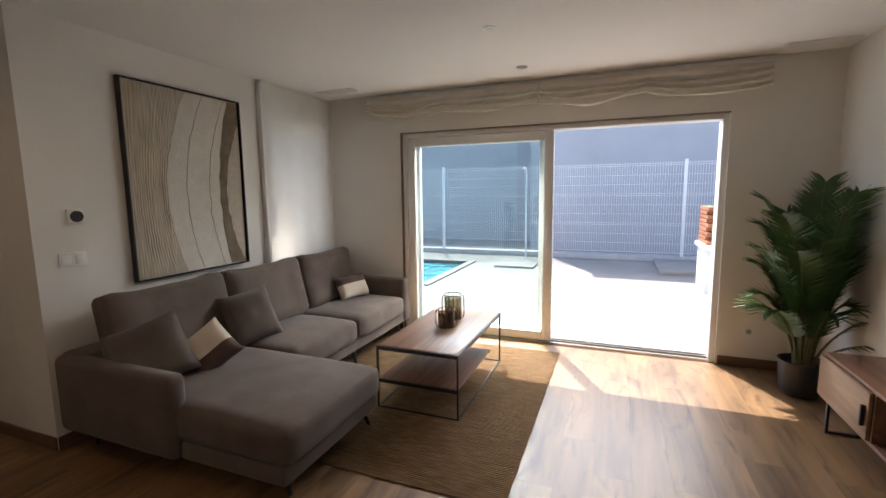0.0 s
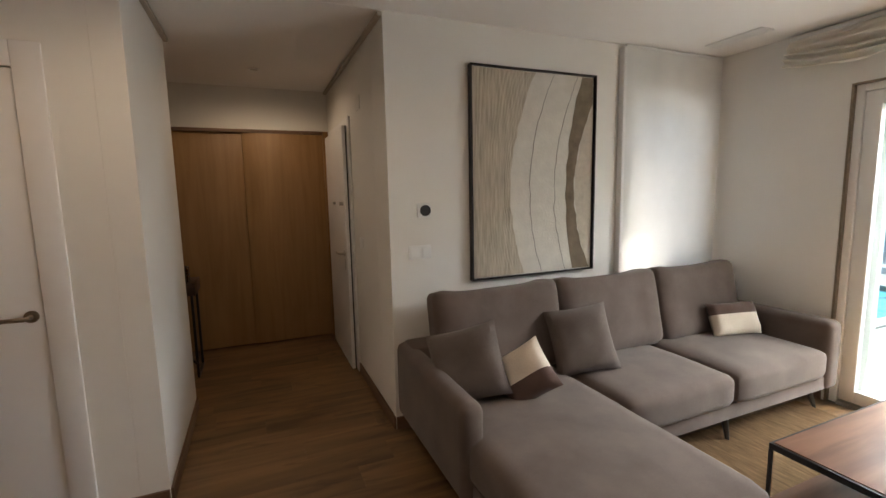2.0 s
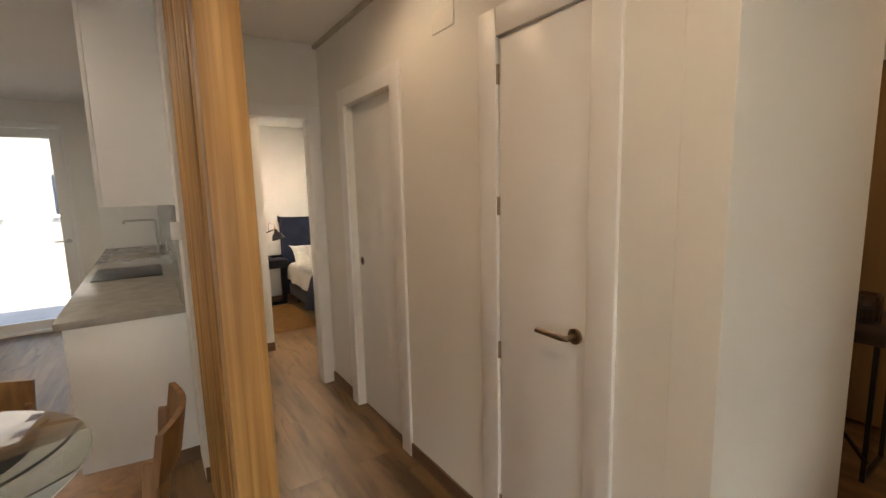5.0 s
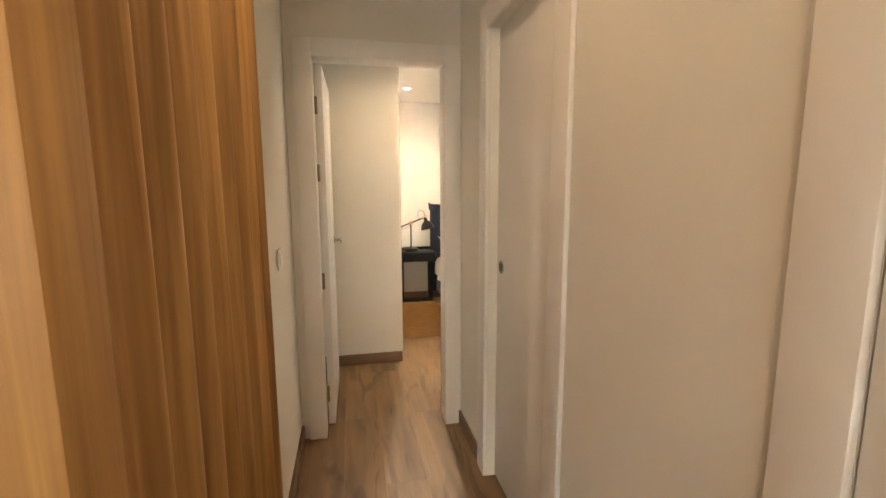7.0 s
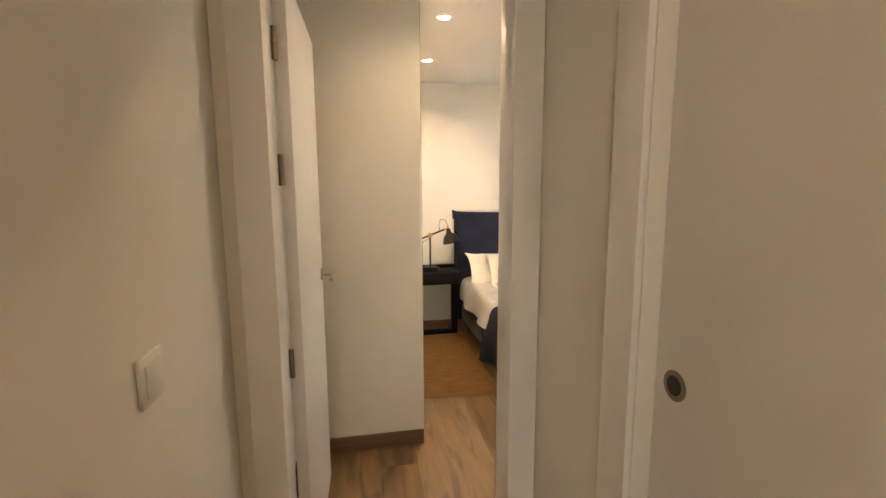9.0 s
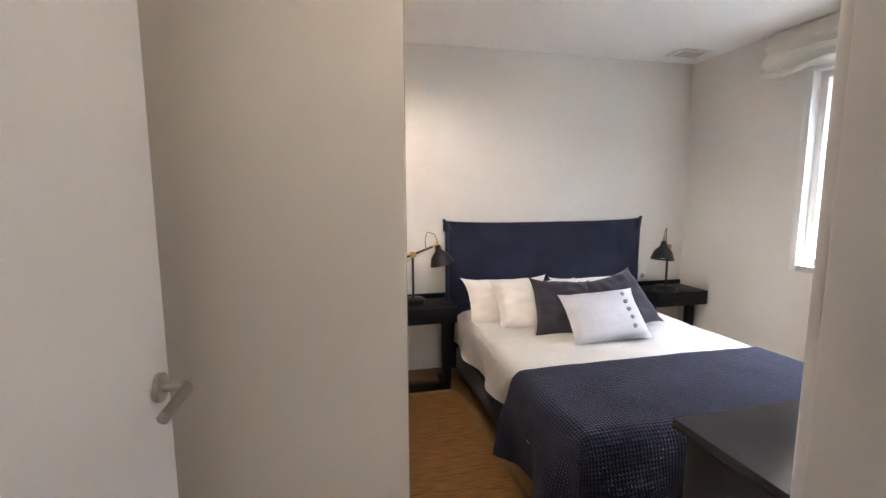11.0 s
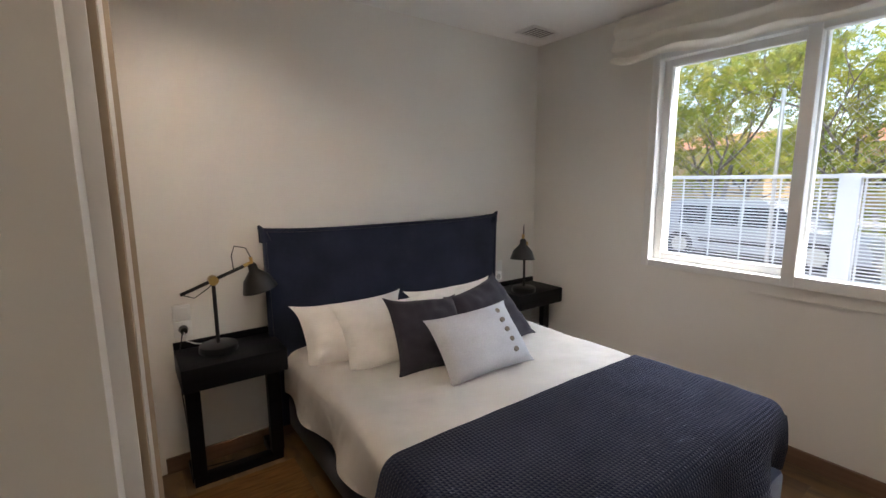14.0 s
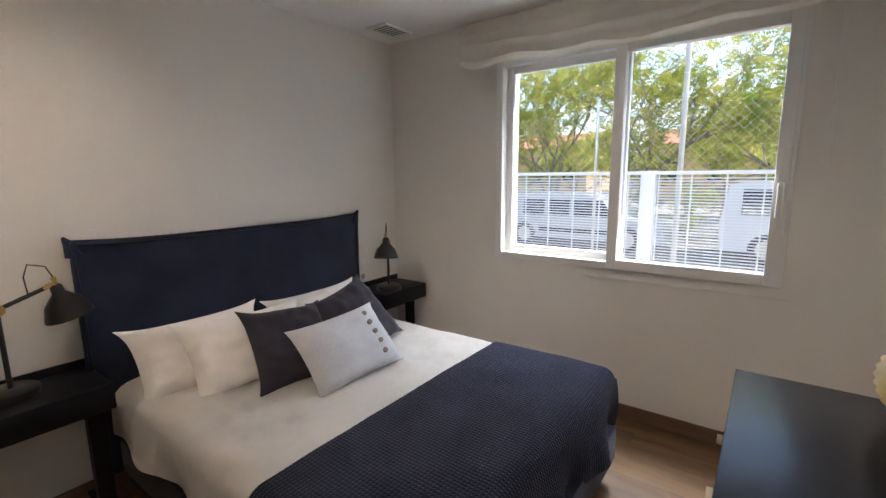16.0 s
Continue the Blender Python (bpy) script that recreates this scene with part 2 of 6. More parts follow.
knotty(M_FLOOR, (10, 1.9, 10), 0.54, 0.72, (0.45, 0.39, 0.35))
M_OAK = wood("oak_veneer", (0.27, 0.146, 0.055), (0.36, 0.208, 0.086), 0.5, (16, 16, 1.0), 0.05, 0.08)
M_PINE = wood("pine_batten", (0.27, 0.128, 0.036), (0.62, 0.355, 0.135), 0.45, (30, 30, 0.9), 0.12, 0.15)
M_WALNUT = wood("walnut", (0.115, 0.053, 0.031), (0.27, 0.138, 0.082), 0.4, (16, 1.3, 16), 0.06, 0.1)
M_CHAIR = wood("chair_wood", (0.13, 0.06, 0.02), (0.30, 0.155, 0.055), 0.42, (18, 18, 1.6), 0.1)
M_IRON = mat("black_iron", (0.010, 0.0095, 0.0095), 0.32, 0.1, var=0.3, scale=30, bump=0.05)
M_BLACKWOOD = mat("black_stained_wood", (0.0075, 0.0075, 0.0095), 0.42, spec=0.16, var=0.3, scale=3, stretch=(1, 10, 10), bump=0.15, bscale=40)
M_BLACK = mat("black_plastic", (0.015, 0.015, 0.016), 0.35, var=0.1)
M_STEEL = mat("brushed_steel", (0.55, 0.53, 0.50), 0.3, 1.0, var=0.06, scale=40)
M_DARKSTEEL = mat("dark_nickel", (0.31, 0.25, 0.19), 0.30, 1.0, var=0.08, scale=40)
M_BRASS = mat("brass", (0.55, 0.37, 0.14), 0.3, 1.0, var=0.08, scale=40)
M_SOFA = weave("sofa_velour", (0.092, 0.070, 0.059), (0.146, 0.112, 0.096), 320, 0.95, 0.25)
M_CUSH = weave("cushion_cloth", (0.108, 0.087, 0.077), (0.165, 0.135, 0.120), 300)
M_TAUPE = weave("taupe_velvet", (0.085, 0.052, 0.042), (0.125, 0.08, 0.066), 300)
M_CREAM = weave("cream_plush", (0.55, 0.47, 0.38), (0.68, 0.60, 0.50), 160, 0.95, 0.5)
M_RUG = mat("jute", (0.23, 0.149, 0.080), 0.95, var=0.42, scale=7, stretch=(1.2, 20, 1), bump=0.8, bscale=60, spec=0.2)
M_RUG2 = mat("brown_jute", (0.185, 0.094, 0.034), 0.95, var=0.45, scale=6, stretch=(1.5, 22, 1), bump=0.8, bscale=60, spec=0.2)
M_LINEN = weave("white_linen", (0.80, 0.775, 0.735), (0.88, 0.86, 0.825), 260, 0.9, 0.2, 4.0)
M_DUVET = mat("creased_cotton", (0.85, 0.83, 0.795), 0.9, var=0.03, scale=4, bump=0.8, bscale=3.2, stretch=(1, 1.7, 1), spec=0.2)
M_DUVET.node_tree.nodes["Bump"].inputs["Distance"].default_value = 0.05
M_DUVET.node_tree.nodes["Noise Texture.001"].inputs["Detail"].default_value = 2.2
M_NAVY = weave("navy_velvet", (0.010, 0.014, 0.030), (0.022, 0.030, 0.060), 280, 0.85, 0.3)
M_THROW = waffle("navy_waffle", (0.026, 0.031, 0.060), (0.050, 0.058, 0.105))
M_PLUM = weave("dark_plum_velvet", (0.026, 0.024, 0.034), (0.045, 0.041, 0.056), 280, 0.85, 0.3)
M_GREYLINEN = weave("pale_grey_linen", (0.46, 0.48, 0.53), (0.60, 0.62, 0.66), 180, 0.95, 0.6)
M_BUTTON = mat("horn_button", (0.20, 0.16, 0.13), 0.4)
M_GLASS = glass("clear_glass", (0.97, 1.0, 0.99))
M_TINT = glass("tinted_glass", (0.85, 0.945, 0.94))
M_SMOKE = glass("smoked_glass", (0.42, 0.36, 0.26))
M_TABLEGLASS = glass("table_glass", (0.90, 0.97, 0.95))
M_STONE = mat("grey_quartz", (0.33, 0.31, 0.275), 0.22, var=0.16, scale=9)
M_BLIND = sheer("blind_cloth", (0.92, 0.885, 0.81), 0.34)
M_ROLLER = sheer("roller_cloth", (0.84, 0.84, 0.81), 0.28)
M_TERRACE = mat("pale_terrace_tile", (0.235, 0.226, 0.212), 0.7, var=0.06, scale=3, bump=0.1, bscale=60)
M_RENDER = mat("painted_render", (0.72, 0.72, 0.72), 0.9, var=0.04, scale=2, bump=0.15)
# light on the ripples is painted in as strong colour variation
M_WATER = mat("pool_water", (0.07, 0.30, 0.36), 0.08, var=0.6, scale=6, bump=0.9, bscale=9)
M_FENCE = mat("white_powder_coat", (0.68, 0.69, 0.70), 0.4, var=0.02)
M_LEAF = mat("palm_leaf", (0.040, 0.115, 0.026), 0.42, var=0.45, scale=3)
M_STEM = mat("palm_stem", (0.13, 0.14, 0.06), 0.6, var=0.3, scale=14)
M_POT = mat("anthracite_pot", (0.028, 0.029, 0.031), 0.45, var=0.15, scale=10)
M_SATIN = mat("black_satin_lacquer", (0.012, 0.014, 0.021), 0.27, var=0.15, scale=4, spec=0.5)
# the sunless wall's blue-grey shade is put into its base colour
M_SHADEWALL = mat("shaded_render", (0.36, 0.38, 0.42), 0.9, var=0.05, scale=1.5, bump=0.1)
M_WIRE = mat("galvanised_wire", (0.55, 0.53, 0.47), 0.5, 0.3)
M_RUST = mat("rust_brown_paint", (0.22, 0.09, 0.05), 0.6, var=0.2, scale=10)
M_SOIL = mat("soil", (0.04, 0.028, 0.02), 0.95, var=0.5, scale=40, bump=0.6)


# ---- mesh helpers ----
def box(bm, x0, x1, y0, y1, z0, z1, bevel=0.0, segs=2):
    vs = [bm.verts.new((x, y, z)) for x in (x0, x1) for y in (y0, y1) for z in (z0, z1)]
    quads = [(0, 1, 3, 2), (4, 6, 7, 5), (0, 4, 5, 1), (2, 3, 7, 6), (0, 2, 6, 4), (1, 5, 7, 3)]
    fs = [bm.faces.new([vs[i] for i in q]) for q in quads]
    if bevel:
        es = list({e for f in fs for e in f.edges})
        bmesh.ops.bevel(bm, geom=es, offset=bevel, segments=segs, profile=0.5, affect="EDGES")
    return bm


def boxes(*args, bevel=0.0, segs=2):
    bm = bmesh.new()
    for a in args:
        box(bm, *a, bevel=bevel, segs=segs)
    return bm


def tube(bm, points, radius, sides=10, caps=True):
    """A round bar along points; radius is one number or one for each point."""
    pts = [Vector(p) for p in points]
    rad = radius if isinstance(radius, (list, tuple)) else [radius] * len(pts)
    rings = []
    side = None
    for i, p in enumerate(pts):
        d = (pts[min(i + 1, len(pts) - 1)] - pts[max(i - 1, 0)]).normalized()
        if side is None:
            side = d.orthogonal().normalized()
        else:
            side = (side - d * side.dot(d)).normalized()
        up = d.cross(side)
        rings.append([bm.verts.new(p + (side * math.cos(a) + up * math.sin(a)) * rad[i]) for a in [2 * math.pi * k / sides for k in range(sides)]])
    for r0, r1 in zip(rings, rings[1:]):
        for k in range(sides):
            bm.faces.new((r0[k], r0[(k + 1) % sides], r1[(k + 1) % sides], r1[k]))
    if caps:
        bm.faces.new(rings[0][::-1])
        bm.faces.new(rings[-1])
    return bm


def lathe(bm, profile, centre=(0, 0, 0), sides=28):
    """Turns (radius, height) pairs round an upright axis."""
    cx, cy, cz = centre
    rings = []
    for r, z in profile:
        if r < 1e-5:
            rings.append([bm.verts.new((cx, cy, cz + z))])
        else:
            rings.append([bm.verts.new((cx + r * math.cos(2 * math.pi * k / sides), cy + r * math.sin(2 * math.pi * k / sides), cz + z)) for k in range(sides)])
    for a, b in zip(rings, rings[1:]):
        for k in range(sides):
            q = [a[k % len(a)], a[(k + 1) % len(a)], b[(k + 1) % len(b)], b[k % len(b)]]
            q = list(dict.fromkeys(q))
            if len(q) > 2:
                bm.faces.new(q)
    return bm


def pillow(w, h, t, n=14, pinch=0.06, m=None, seed=0, sag=0.0, peak=0.0):
    """A stuffed cushion w by h, t thick, standing in the x-z plane with pinched corners."""
    bm = bmesh.new()
    grid = {}
    for s in (-1, 1):
        for i in range(n + 1):
            for j in range(n + 1):
                u, v = 2 * i / n - 1, 2 * j / n - 1
                edge = i in (0, n) or j in (0, n)
                if edge and s == 1:
                    grid[s, i, j] = grid[-1, i, j]
                    continue
                k = (1 - u ** 4) * (1 - v ** 4)
                f = max(0.0, k) ** 0.5
                inx, inz = 1 - pinch * (1 - u * u) * 0 - pinch * (1 - v * v) * abs(u) ** 3, 1 - pinch * (1 - u * u) * abs(v) ** 3
                d = noise.noise(Vector((u * 1.7 + seed, v * 1.7, seed * 3.1 + s))) * 0.18
                z = v * h / 2 * inz - sag * (1 - u * u) * (v > 0) * v
                f *= 1 - peak * (u * v) ** 4
                inx *= 1 + 0.2 * peak * (u * v) ** 6
                z *= 1 + 0.2 * peak * (u * v) ** 6
                d += 0.5 * peak * noise.noise(Vector((u * 4 + seed, v * 4, seed + s)))
                grid[s, i, j] = bm.verts.new((u * w / 2 * inx, s * t / 2 * f * (1 + d), z))
    for s in (-1, 1):
        for i in range(n):
            for j in range(n):
                q = [grid[s, i, j], grid[s, i + 1, j], grid[s, i + 1, j + 1], grid[s, i, j + 1]]
                bm.faces.new(q if s == -1 else q[::-1])
    if m is not None:
        bmesh.ops.transform(bm, matrix=m, verts=bm.verts)
    return bm


def slab(x0, x1, y0, y1, z0, z1, r=0.05, crown=0.02, n=14, seed=0.0, rough=0.006):
    """A stuffed seat or mattress: a rounded block with a crowned, slightly uneven top."""
    bm = bmesh.new()
    box(bm, x0, x1, y0, y1, z0, z1)
    bmesh.ops.subdivide_edges(bm, edges=bm.edges[:], cuts=n, use_grid_fill=True)
    cx, cy, cz = (x0 + x1) / 2, (y0 + y1) / 2, (z0 + z1) / 2
    hx, hy, hz = (x1 - x0) / 2, (y1 - y0) / 2, (z1 - z0) / 2
    for v in bm.verts:
        d = Vector((v.co.x - cx, v.co.y - cy, v.co.z - cz))
        inner = Vector((max(-hx + r, min(hx - r, d.x)), max(-hy + r, min(hy - r, d.y)), max(-hz + r, min(hz - r, d.z))))
        off = d - inner
        if off.length > 1e-6:
            ax = max(abs(off.x), abs(off.y), abs(off.z))
            d = inner + off.normalized() * min(off.length, r if off.length > r * 0.999 else off.length)
        u, w = d.x / hx, d.y / hy
        if d.z > 0:
            d.z += crown * max(0, 1 - u * u) * max(0, 1 - w * w)
        nz = noise.noise(Vector((d.x * 3 + seed, d.y * 3, d.z * 3)))
        v.co = Vector((cx, cy, cz)) + d * (1 + rough * nz / max(0.1, d.length))
    return bm


WORLD = {}
ROOM = Vector((0, 0, 0))


def thing(name, base, label, category, group="", rz=0.0):
    e = new(name)
    e.matrix_world = Matrix.Translation(ROOM) @ pose(*base, 0, 0, rz)
    WORLD[e.name] = Vector(base)
    return tagged(e, label, category, group)


def mesh_of(name, bm, material, smooth=True, angle=40):
    me = bpy.data.meshes.new(name)
    bmesh.ops.recalc_face_normals(bm, faces=bm.faces)
    bm.to_mesh(me)
    bm.free()
    for mm in material if isinstance(material, (list, tuple)) else [material]:
        me.materials.append(mm)
    if smooth:
        me.shade_smooth()
        me.set_sharp_from_angle(angle=radians(angle))
    return me


def part(name, bm, material, parent, label="", local=False, smooth=True, angle=40):
    """One mesh under a thing or a part; the bmesh is in world metres, or, with local, in the thing's own."""
    base = WORLD[parent.name]
    if not local:
        bmesh.ops.translate(bm, vec=-base, verts=bm.verts)
    ob = new(name, mesh_of(name, bm, material, smooth, angle))
    ob.parent = parent
    WORLD[ob.name] = base
    return tagged(ob, label)


def setting(name, bm, material, label, category, smooth=False):
    ob = new(name, mesh_of(name, bm, material, smooth))
    WORLD[ob.name] = Vector((0, 0, 0))
    return tagged(ob, label, category, kind="structure")


def single(name, bm, material, base, label, category, group="", smooth=True, angle=40):
    """A thing of one mesh, with its origin at its base."""
    bmesh.ops.translate(bm, vec=-Vector(base), verts=bm.verts)
    ob = new(name, mesh_of(name, bm, material, smooth, angle))
    ob.location = Vector(base) + ROOM
    WORLD[ob.name] = Vector(base)
    return tagged(ob, label, category, group)


def wall(name, axis, at, thick, a0, a1, z0, z1, label, openings=()):
    """An upright wall in the plane axis = at, growing by thick; openings are (a0, a1, z0, z1)."""
    bm = bmesh.new()

    def put(p, q, lo, hi):
        if q - p < 1e-4 or hi - lo < 1e-4:
            return
        s, e = sorted((at, at + thick))
        if axis == "x":
            box(bm, s, e, p, q, lo, hi)
        else:
            box(bm, p, q, s, e, lo, hi)

    at_a = a0
    for p, q, lo, hi in sorted(openings):
        put(at_a, p, z0, z1)
        put(p, q, z0, lo)
        put(p, q, hi, z1)
        at_a = q
    put(at_a, a1, z0, z1)
    return setting(name, bm, M_WALL, label, "wall")


# ---- structure ----
H, HB = 2.530, 2.350          # ceilings: living side, bedroom
XS, XD = -2.785, -2.585       # sofa wall, wall with the white doors
YT, YE, YP = 4.53, 1.70, 0.485  # terrace wall, entrance wall, passage wall
XE, XK = 1.83, -1.59          # east wall, kitchen side of the partition
YB, YH, XW, YK = -2.31, -5.26, -4.955, -5.50  # bedroom doorway wall, headboard wall, bedroom window wall

wall("wall_terrace", "y", YT, 0.30, XS - 0.3, XE + 0.2, 0, H, "off-white painted wall with the wide terrace doorway", [(-1.885, 1.105, 0, 2.13)])
wall("wall_sofa", "x", XS, -0.30, YE, YT, 0, H, "off-white painted wall behind the sofa", [(3.58, 4.42, 0.86, 2.22)])
wall("wall_entrance", "y", YE, 0.12, -5.2, XS - 0.302, 0, H, "off-white painted wall beside the entrance door")
wall("wall_east", "x", XE, 0.2, YK - 0.2, YT, 0, H, "off-white painted wall of the living room")
wall("wall_doors", "x", XD, -0.12, YB + 0.002, YP - 0.121, 0, H, "off-white painted wall with two white doors", [(-0.318, 0.102, 0, 2.03), (-1.80, -1.165, 0, 2.03)])
wall("wall_passage", "y", YP, -0.12, -3.665, XD, 0, H, "off-white painted wall of the entrance passage")
wall("wall_hall_end", "x", -3.665, 0.12, -0.9, YP - 0.122, 0, H, "off-white painted side wall of the entrance hall")
wall("wall_hall_back", "y", -0.9, -0.1, -5.2, -3.545, 0, H, "off-white painted back wall of the entrance hall")
wall("wall_wardrobe_head", "x", -4.936, -0.2, -0.9, YE, 2.135, H, "off-white wall above the oak wardrobe")
wall("wall_closet_back", "x", -3.15, -0.1, -2.2, 0.42, 0, H, "plain wall closing the small rooms")
wall("wall_bedroom_door", "y", YB, -0.11, XW - 0.3, -1.692, 0, H, "off-white wall with the bedroom doorway", [(-2.505, -1.810, 0, 2.03)])
wall("wall_partition", "x", -1.69, 0.10, YK, -1.50, 0, H, "off-white partition between corridor and kitchen")
wall("wall_bedroom_nook", "y", -3.305, -0.09, -2.36, -1.692, 0, HB, "off-white wall end facing the bedroom door")
wall("wall_headboard", "y", YH, -0.2, XW - 0.3, -1.692, 0, HB + 0.2, "off-white painted wall behind the bed")
wall("wall_window", "x", XW, -0.30, YH, YB - 0.11, 0, HB + 0.2, "off-white painted wall with the bedroom window", [(-4.365, -2.845, 0.872, 2.10)])
wall("wall_kitchen_end", "y", YK, -0.2, -1.588, XE, 0, H, "off-white wall with the glazed balcony door", [(-0.80, 0.16, 0.02, 2.30)])

setting("ceiling_living", boxes((XS, XE, YK, YT, H, H + 0.15)), M_CEIL, "smooth white painted ceiling", "ceiling")
setting("ceiling_hall", boxes((-5.2, XS - 0.002, -1.0, YE, H - 0.004, H + 0.15)), M_CEIL, "smooth white painted ceiling of the hall", "ceiling")
setting("ceiling_bedroom", boxes((XW, -1.694, YH, YB - 0.112, HB, HB + 0.14)), M_CEIL, "smooth white painted bedroom ceiling", "ceiling")

# base plate under the planks
setting("subfloor", boxes((-5.3, XE + 0.2, YK - 0.2, YT + 0.3, -0.55, -0.016)), M_STONE, "plain slab beneath the laminate floor", "floor")


# skirting boards
def skirting(x0, x1, y0, y1, inward):
    t = 0.014
    ix, iy = inward
    bm = bmesh.new()
    if x0 == x1:
        a, b = sorted((x0 + ix * 0.001, x0 + ix * t))
        box(bm, a, b, y0, y1, 0.0, 0.082, bevel=0.003, segs=1)
    else:
        a, b = sorted((y0 + iy * 0.001, y0 + iy * t))
        box(bm, x0, x1, a, b, 0.0, 0.082, bevel=0.003, segs=1)
    return setting("baseboard", bm, M_BASE, "brown wooden baseboard along the wall", "baseboard")


skirting(XS, XS, YE, YT, (1, 0))
skirting(1.12, XE, YT, YT, (0, -1))
skirting(XS, -1.90, YT, YT, (0, -1))
skirting(XE, XE, YK, YT, (-1, 0))
skirting(XD, XD, 0.204, YP, (1, 0))
skirting(XD, XD, -1.063, -0.42, (1, 0))
skirting(XD, XD, YB, -1.87, (1, 0))
skirting(-3.665, XD, YP, YP, (0, 1))
skirting(-3.665, -3.665, -0.9, YP, (-1, 0))
skirting(-3.80, XS, YE, YE, (0, -1))
skirting(-1.69, -1.69, YB, -1.50, (-1, 0))
skirting(-1.69, -1.59, -1.50, -1.50, (0, 1))
skirting(-2.36, -1.70, -3.305, -3.305, (0, 1))
skirting(XW, -2.44, YH, YH, (0, 1))
skirting(XW, XW, YH, YB - 0.11, (1, 0))
skirting(XW, -2.58, YB - 0.11, YB - 0.11, (0, -1))
skirting(0.20, XE, YK, YK, (0, 1))


M_GAPSHADE = mat("gap_shade_tone", (0.45, 0.41, 0.35), 0.7)


# edging coloured as the shade of the gap where hall walls meet the ceiling
def gap_edge(x0, x1, y0, y1, inward):
    bm = bmesh.new()
    deep, hi, tall = 0.03, H - 0.006, 0.028
    ix, iy = inward
    if x0 == x1:
        a, b = sorted((x0 + ix * 0.001, x0 + ix * deep))
        box(bm, a, b, y0, y1, hi - tall, hi, bevel=0.004, segs=1)
    else:
        a, b = sorted((y0 + iy * 0.001, y0 + iy * deep))
        box(bm, x0, x1, a, b, hi - tall, hi, bevel=0.004, segs=1)
    return setting("trim", bm, M_GAPSHADE, "narrow taupe edging in the tone of the ceiling's shadow gap", "trim")


gap_edge(-4.93, XS, YE, YE, (0, -1))
gap_edge(-3.665, XD, YP, YP, (0, 1))
gap_edge(XD, XD, YB + 0.01, YP, (1, 0))


# ---- doors ----
def casing(name_parent, axis, at, side, a0, a1, top, w=0.10, t=0.018):
    """Flat white casing round a doorway on one face of the wall."""
    s, e = sorted((at + side * 0.001, at + side * t))
    for name, p, q, lo, hi in (("casing_side", a0 - w, a0, 0.0, top + w), ("casing_side", a1, a1 + w, 0.0, top + w), ("casing_head", a0, a1, top, top + w)):
        bm = bmesh.new()
        if axis == "x":
            box(bm, s, e, p, q, lo, hi, bevel=0.003)
        else:
            box(bm, p, q, s, e, lo, hi, bevel=0.003)
        part(name, bm, M_WHITE, name_parent)


def lever(parent, at, out, along, material=M_DARKSTEEL):
    """A lever handle on a round rose."""
    p, o, a = Vector(at), Vector(out), Vector(along)
    bm = bmesh.new()
    tube(bm, [p, p + o * 0.009], 0.026, 24)
    h = part("handle", bm, material, parent, "satin nickel lever handle")
    bm = bmesh.new()
    tube(bm, [p + o * 0.009, p + o * 0.045, p + o * 0.052 + a * 0.012, p + o * 0.052 + a * 0.125], 0.0095, 14)
    part("lever", bm, material, h)


def hinge(parent, x, y, z, h=0.07):
    bm = bmesh.new()
    tube(bm, [(x, y, z - h / 2), (x, y, z + h / 2)], 0.008, 10)
    part("hinge", bm, M_DARKSTEEL, parent)


d1 = thing("door_1", (XD, -0.108, 0), "closed narrow white lacquered door with lever handle", "door")
casing(d1, "x", XD, 1, -0.318, 0.102, 2.03)
leaf = part("door_leaf", boxes((XD - 0.034, XD + 0.004, -0.314, 0.098, 0.008, 2.026), bevel=0.002), M_WHITE, d1)
lever(leaf, (XD + 0.004, 0.055, 1.005), (1, 0, 0), (0, -1, 0))
for z in (1.90, 1.42, 0.85, 0.185):
    hinge(d1, XD + 0.006, -0.318, z)
d1["kind"] = "structure"

d2 = thing("door_2", (XD, -1.466, 0), "closed white lacquered sliding door with recessed pull", "door")
casing(d2, "x", XD, 1, -1.80, -1.165, 2.03)
leaf = part("door_leaf", boxes((XD - 0.075, XD - 0.04, -1.799, -1.166, 0.008, 2.029), bevel=0.002), M_WHITE, d2)
bm = bmesh.new()
tube(bm, [(XD - 0.0395, -1.742, 1.027), (XD - 0.0375, -1.742, 1.027)], 0.029, 28)
pull = part("pull", bm, M_DARKSTEEL, leaf, "round dark nickel finger pull")
bm = bmesh.new()
tube(bm, [(XD - 0.0374, -1.742, 1.027), (XD - 0.0366, -1.742, 1.027)], 0.019, 24)
part("pull_cup", bm, M_BLACK, pull)
d2["kind"] = "structure"

# bedroom door: frame, and a leaf standing open into the room
d3 = thing("door_3", (-2.2, YB, 0), "open white lacquered bedroom door with lever handle", "door")
casing(d3, "y", YB, 1, -2.492, -1.823, 2.01, w=0.09)
part("jamb", boxes((-2.505, -2.492, YB - 0.11, YB, 0, 2.03), bevel=0.002), M_WHITE, d3)
part("jamb", boxes((-1.823, -1.810, YB - 0.11, YB, 0, 2.03), bevel=0.002), M_WHITE, d3)
part("jamb_head", boxes((-2.492, -1.823, YB - 0.11, YB, 2.01, 2.03), bevel=0.002), M_WHITE, d3)
casing(d3, "y", YB - 0.11, -1, -2.505, -1.810, 2.03, w=0.06)
turn = Matrix.Translation((-1.827, YB - 0.115, 0)) @ Matrix.Rotation(radians(-0.7), 4, "Z")
bm = boxes((-0.038, 0.0, -0.685, -0.004, 0.008, 2.006), bevel=0.002)
bmesh.ops.transform(bm, matrix=turn, verts=bm.verts)
leaf3 = part("door_leaf", bm, M_WHITE, d3)
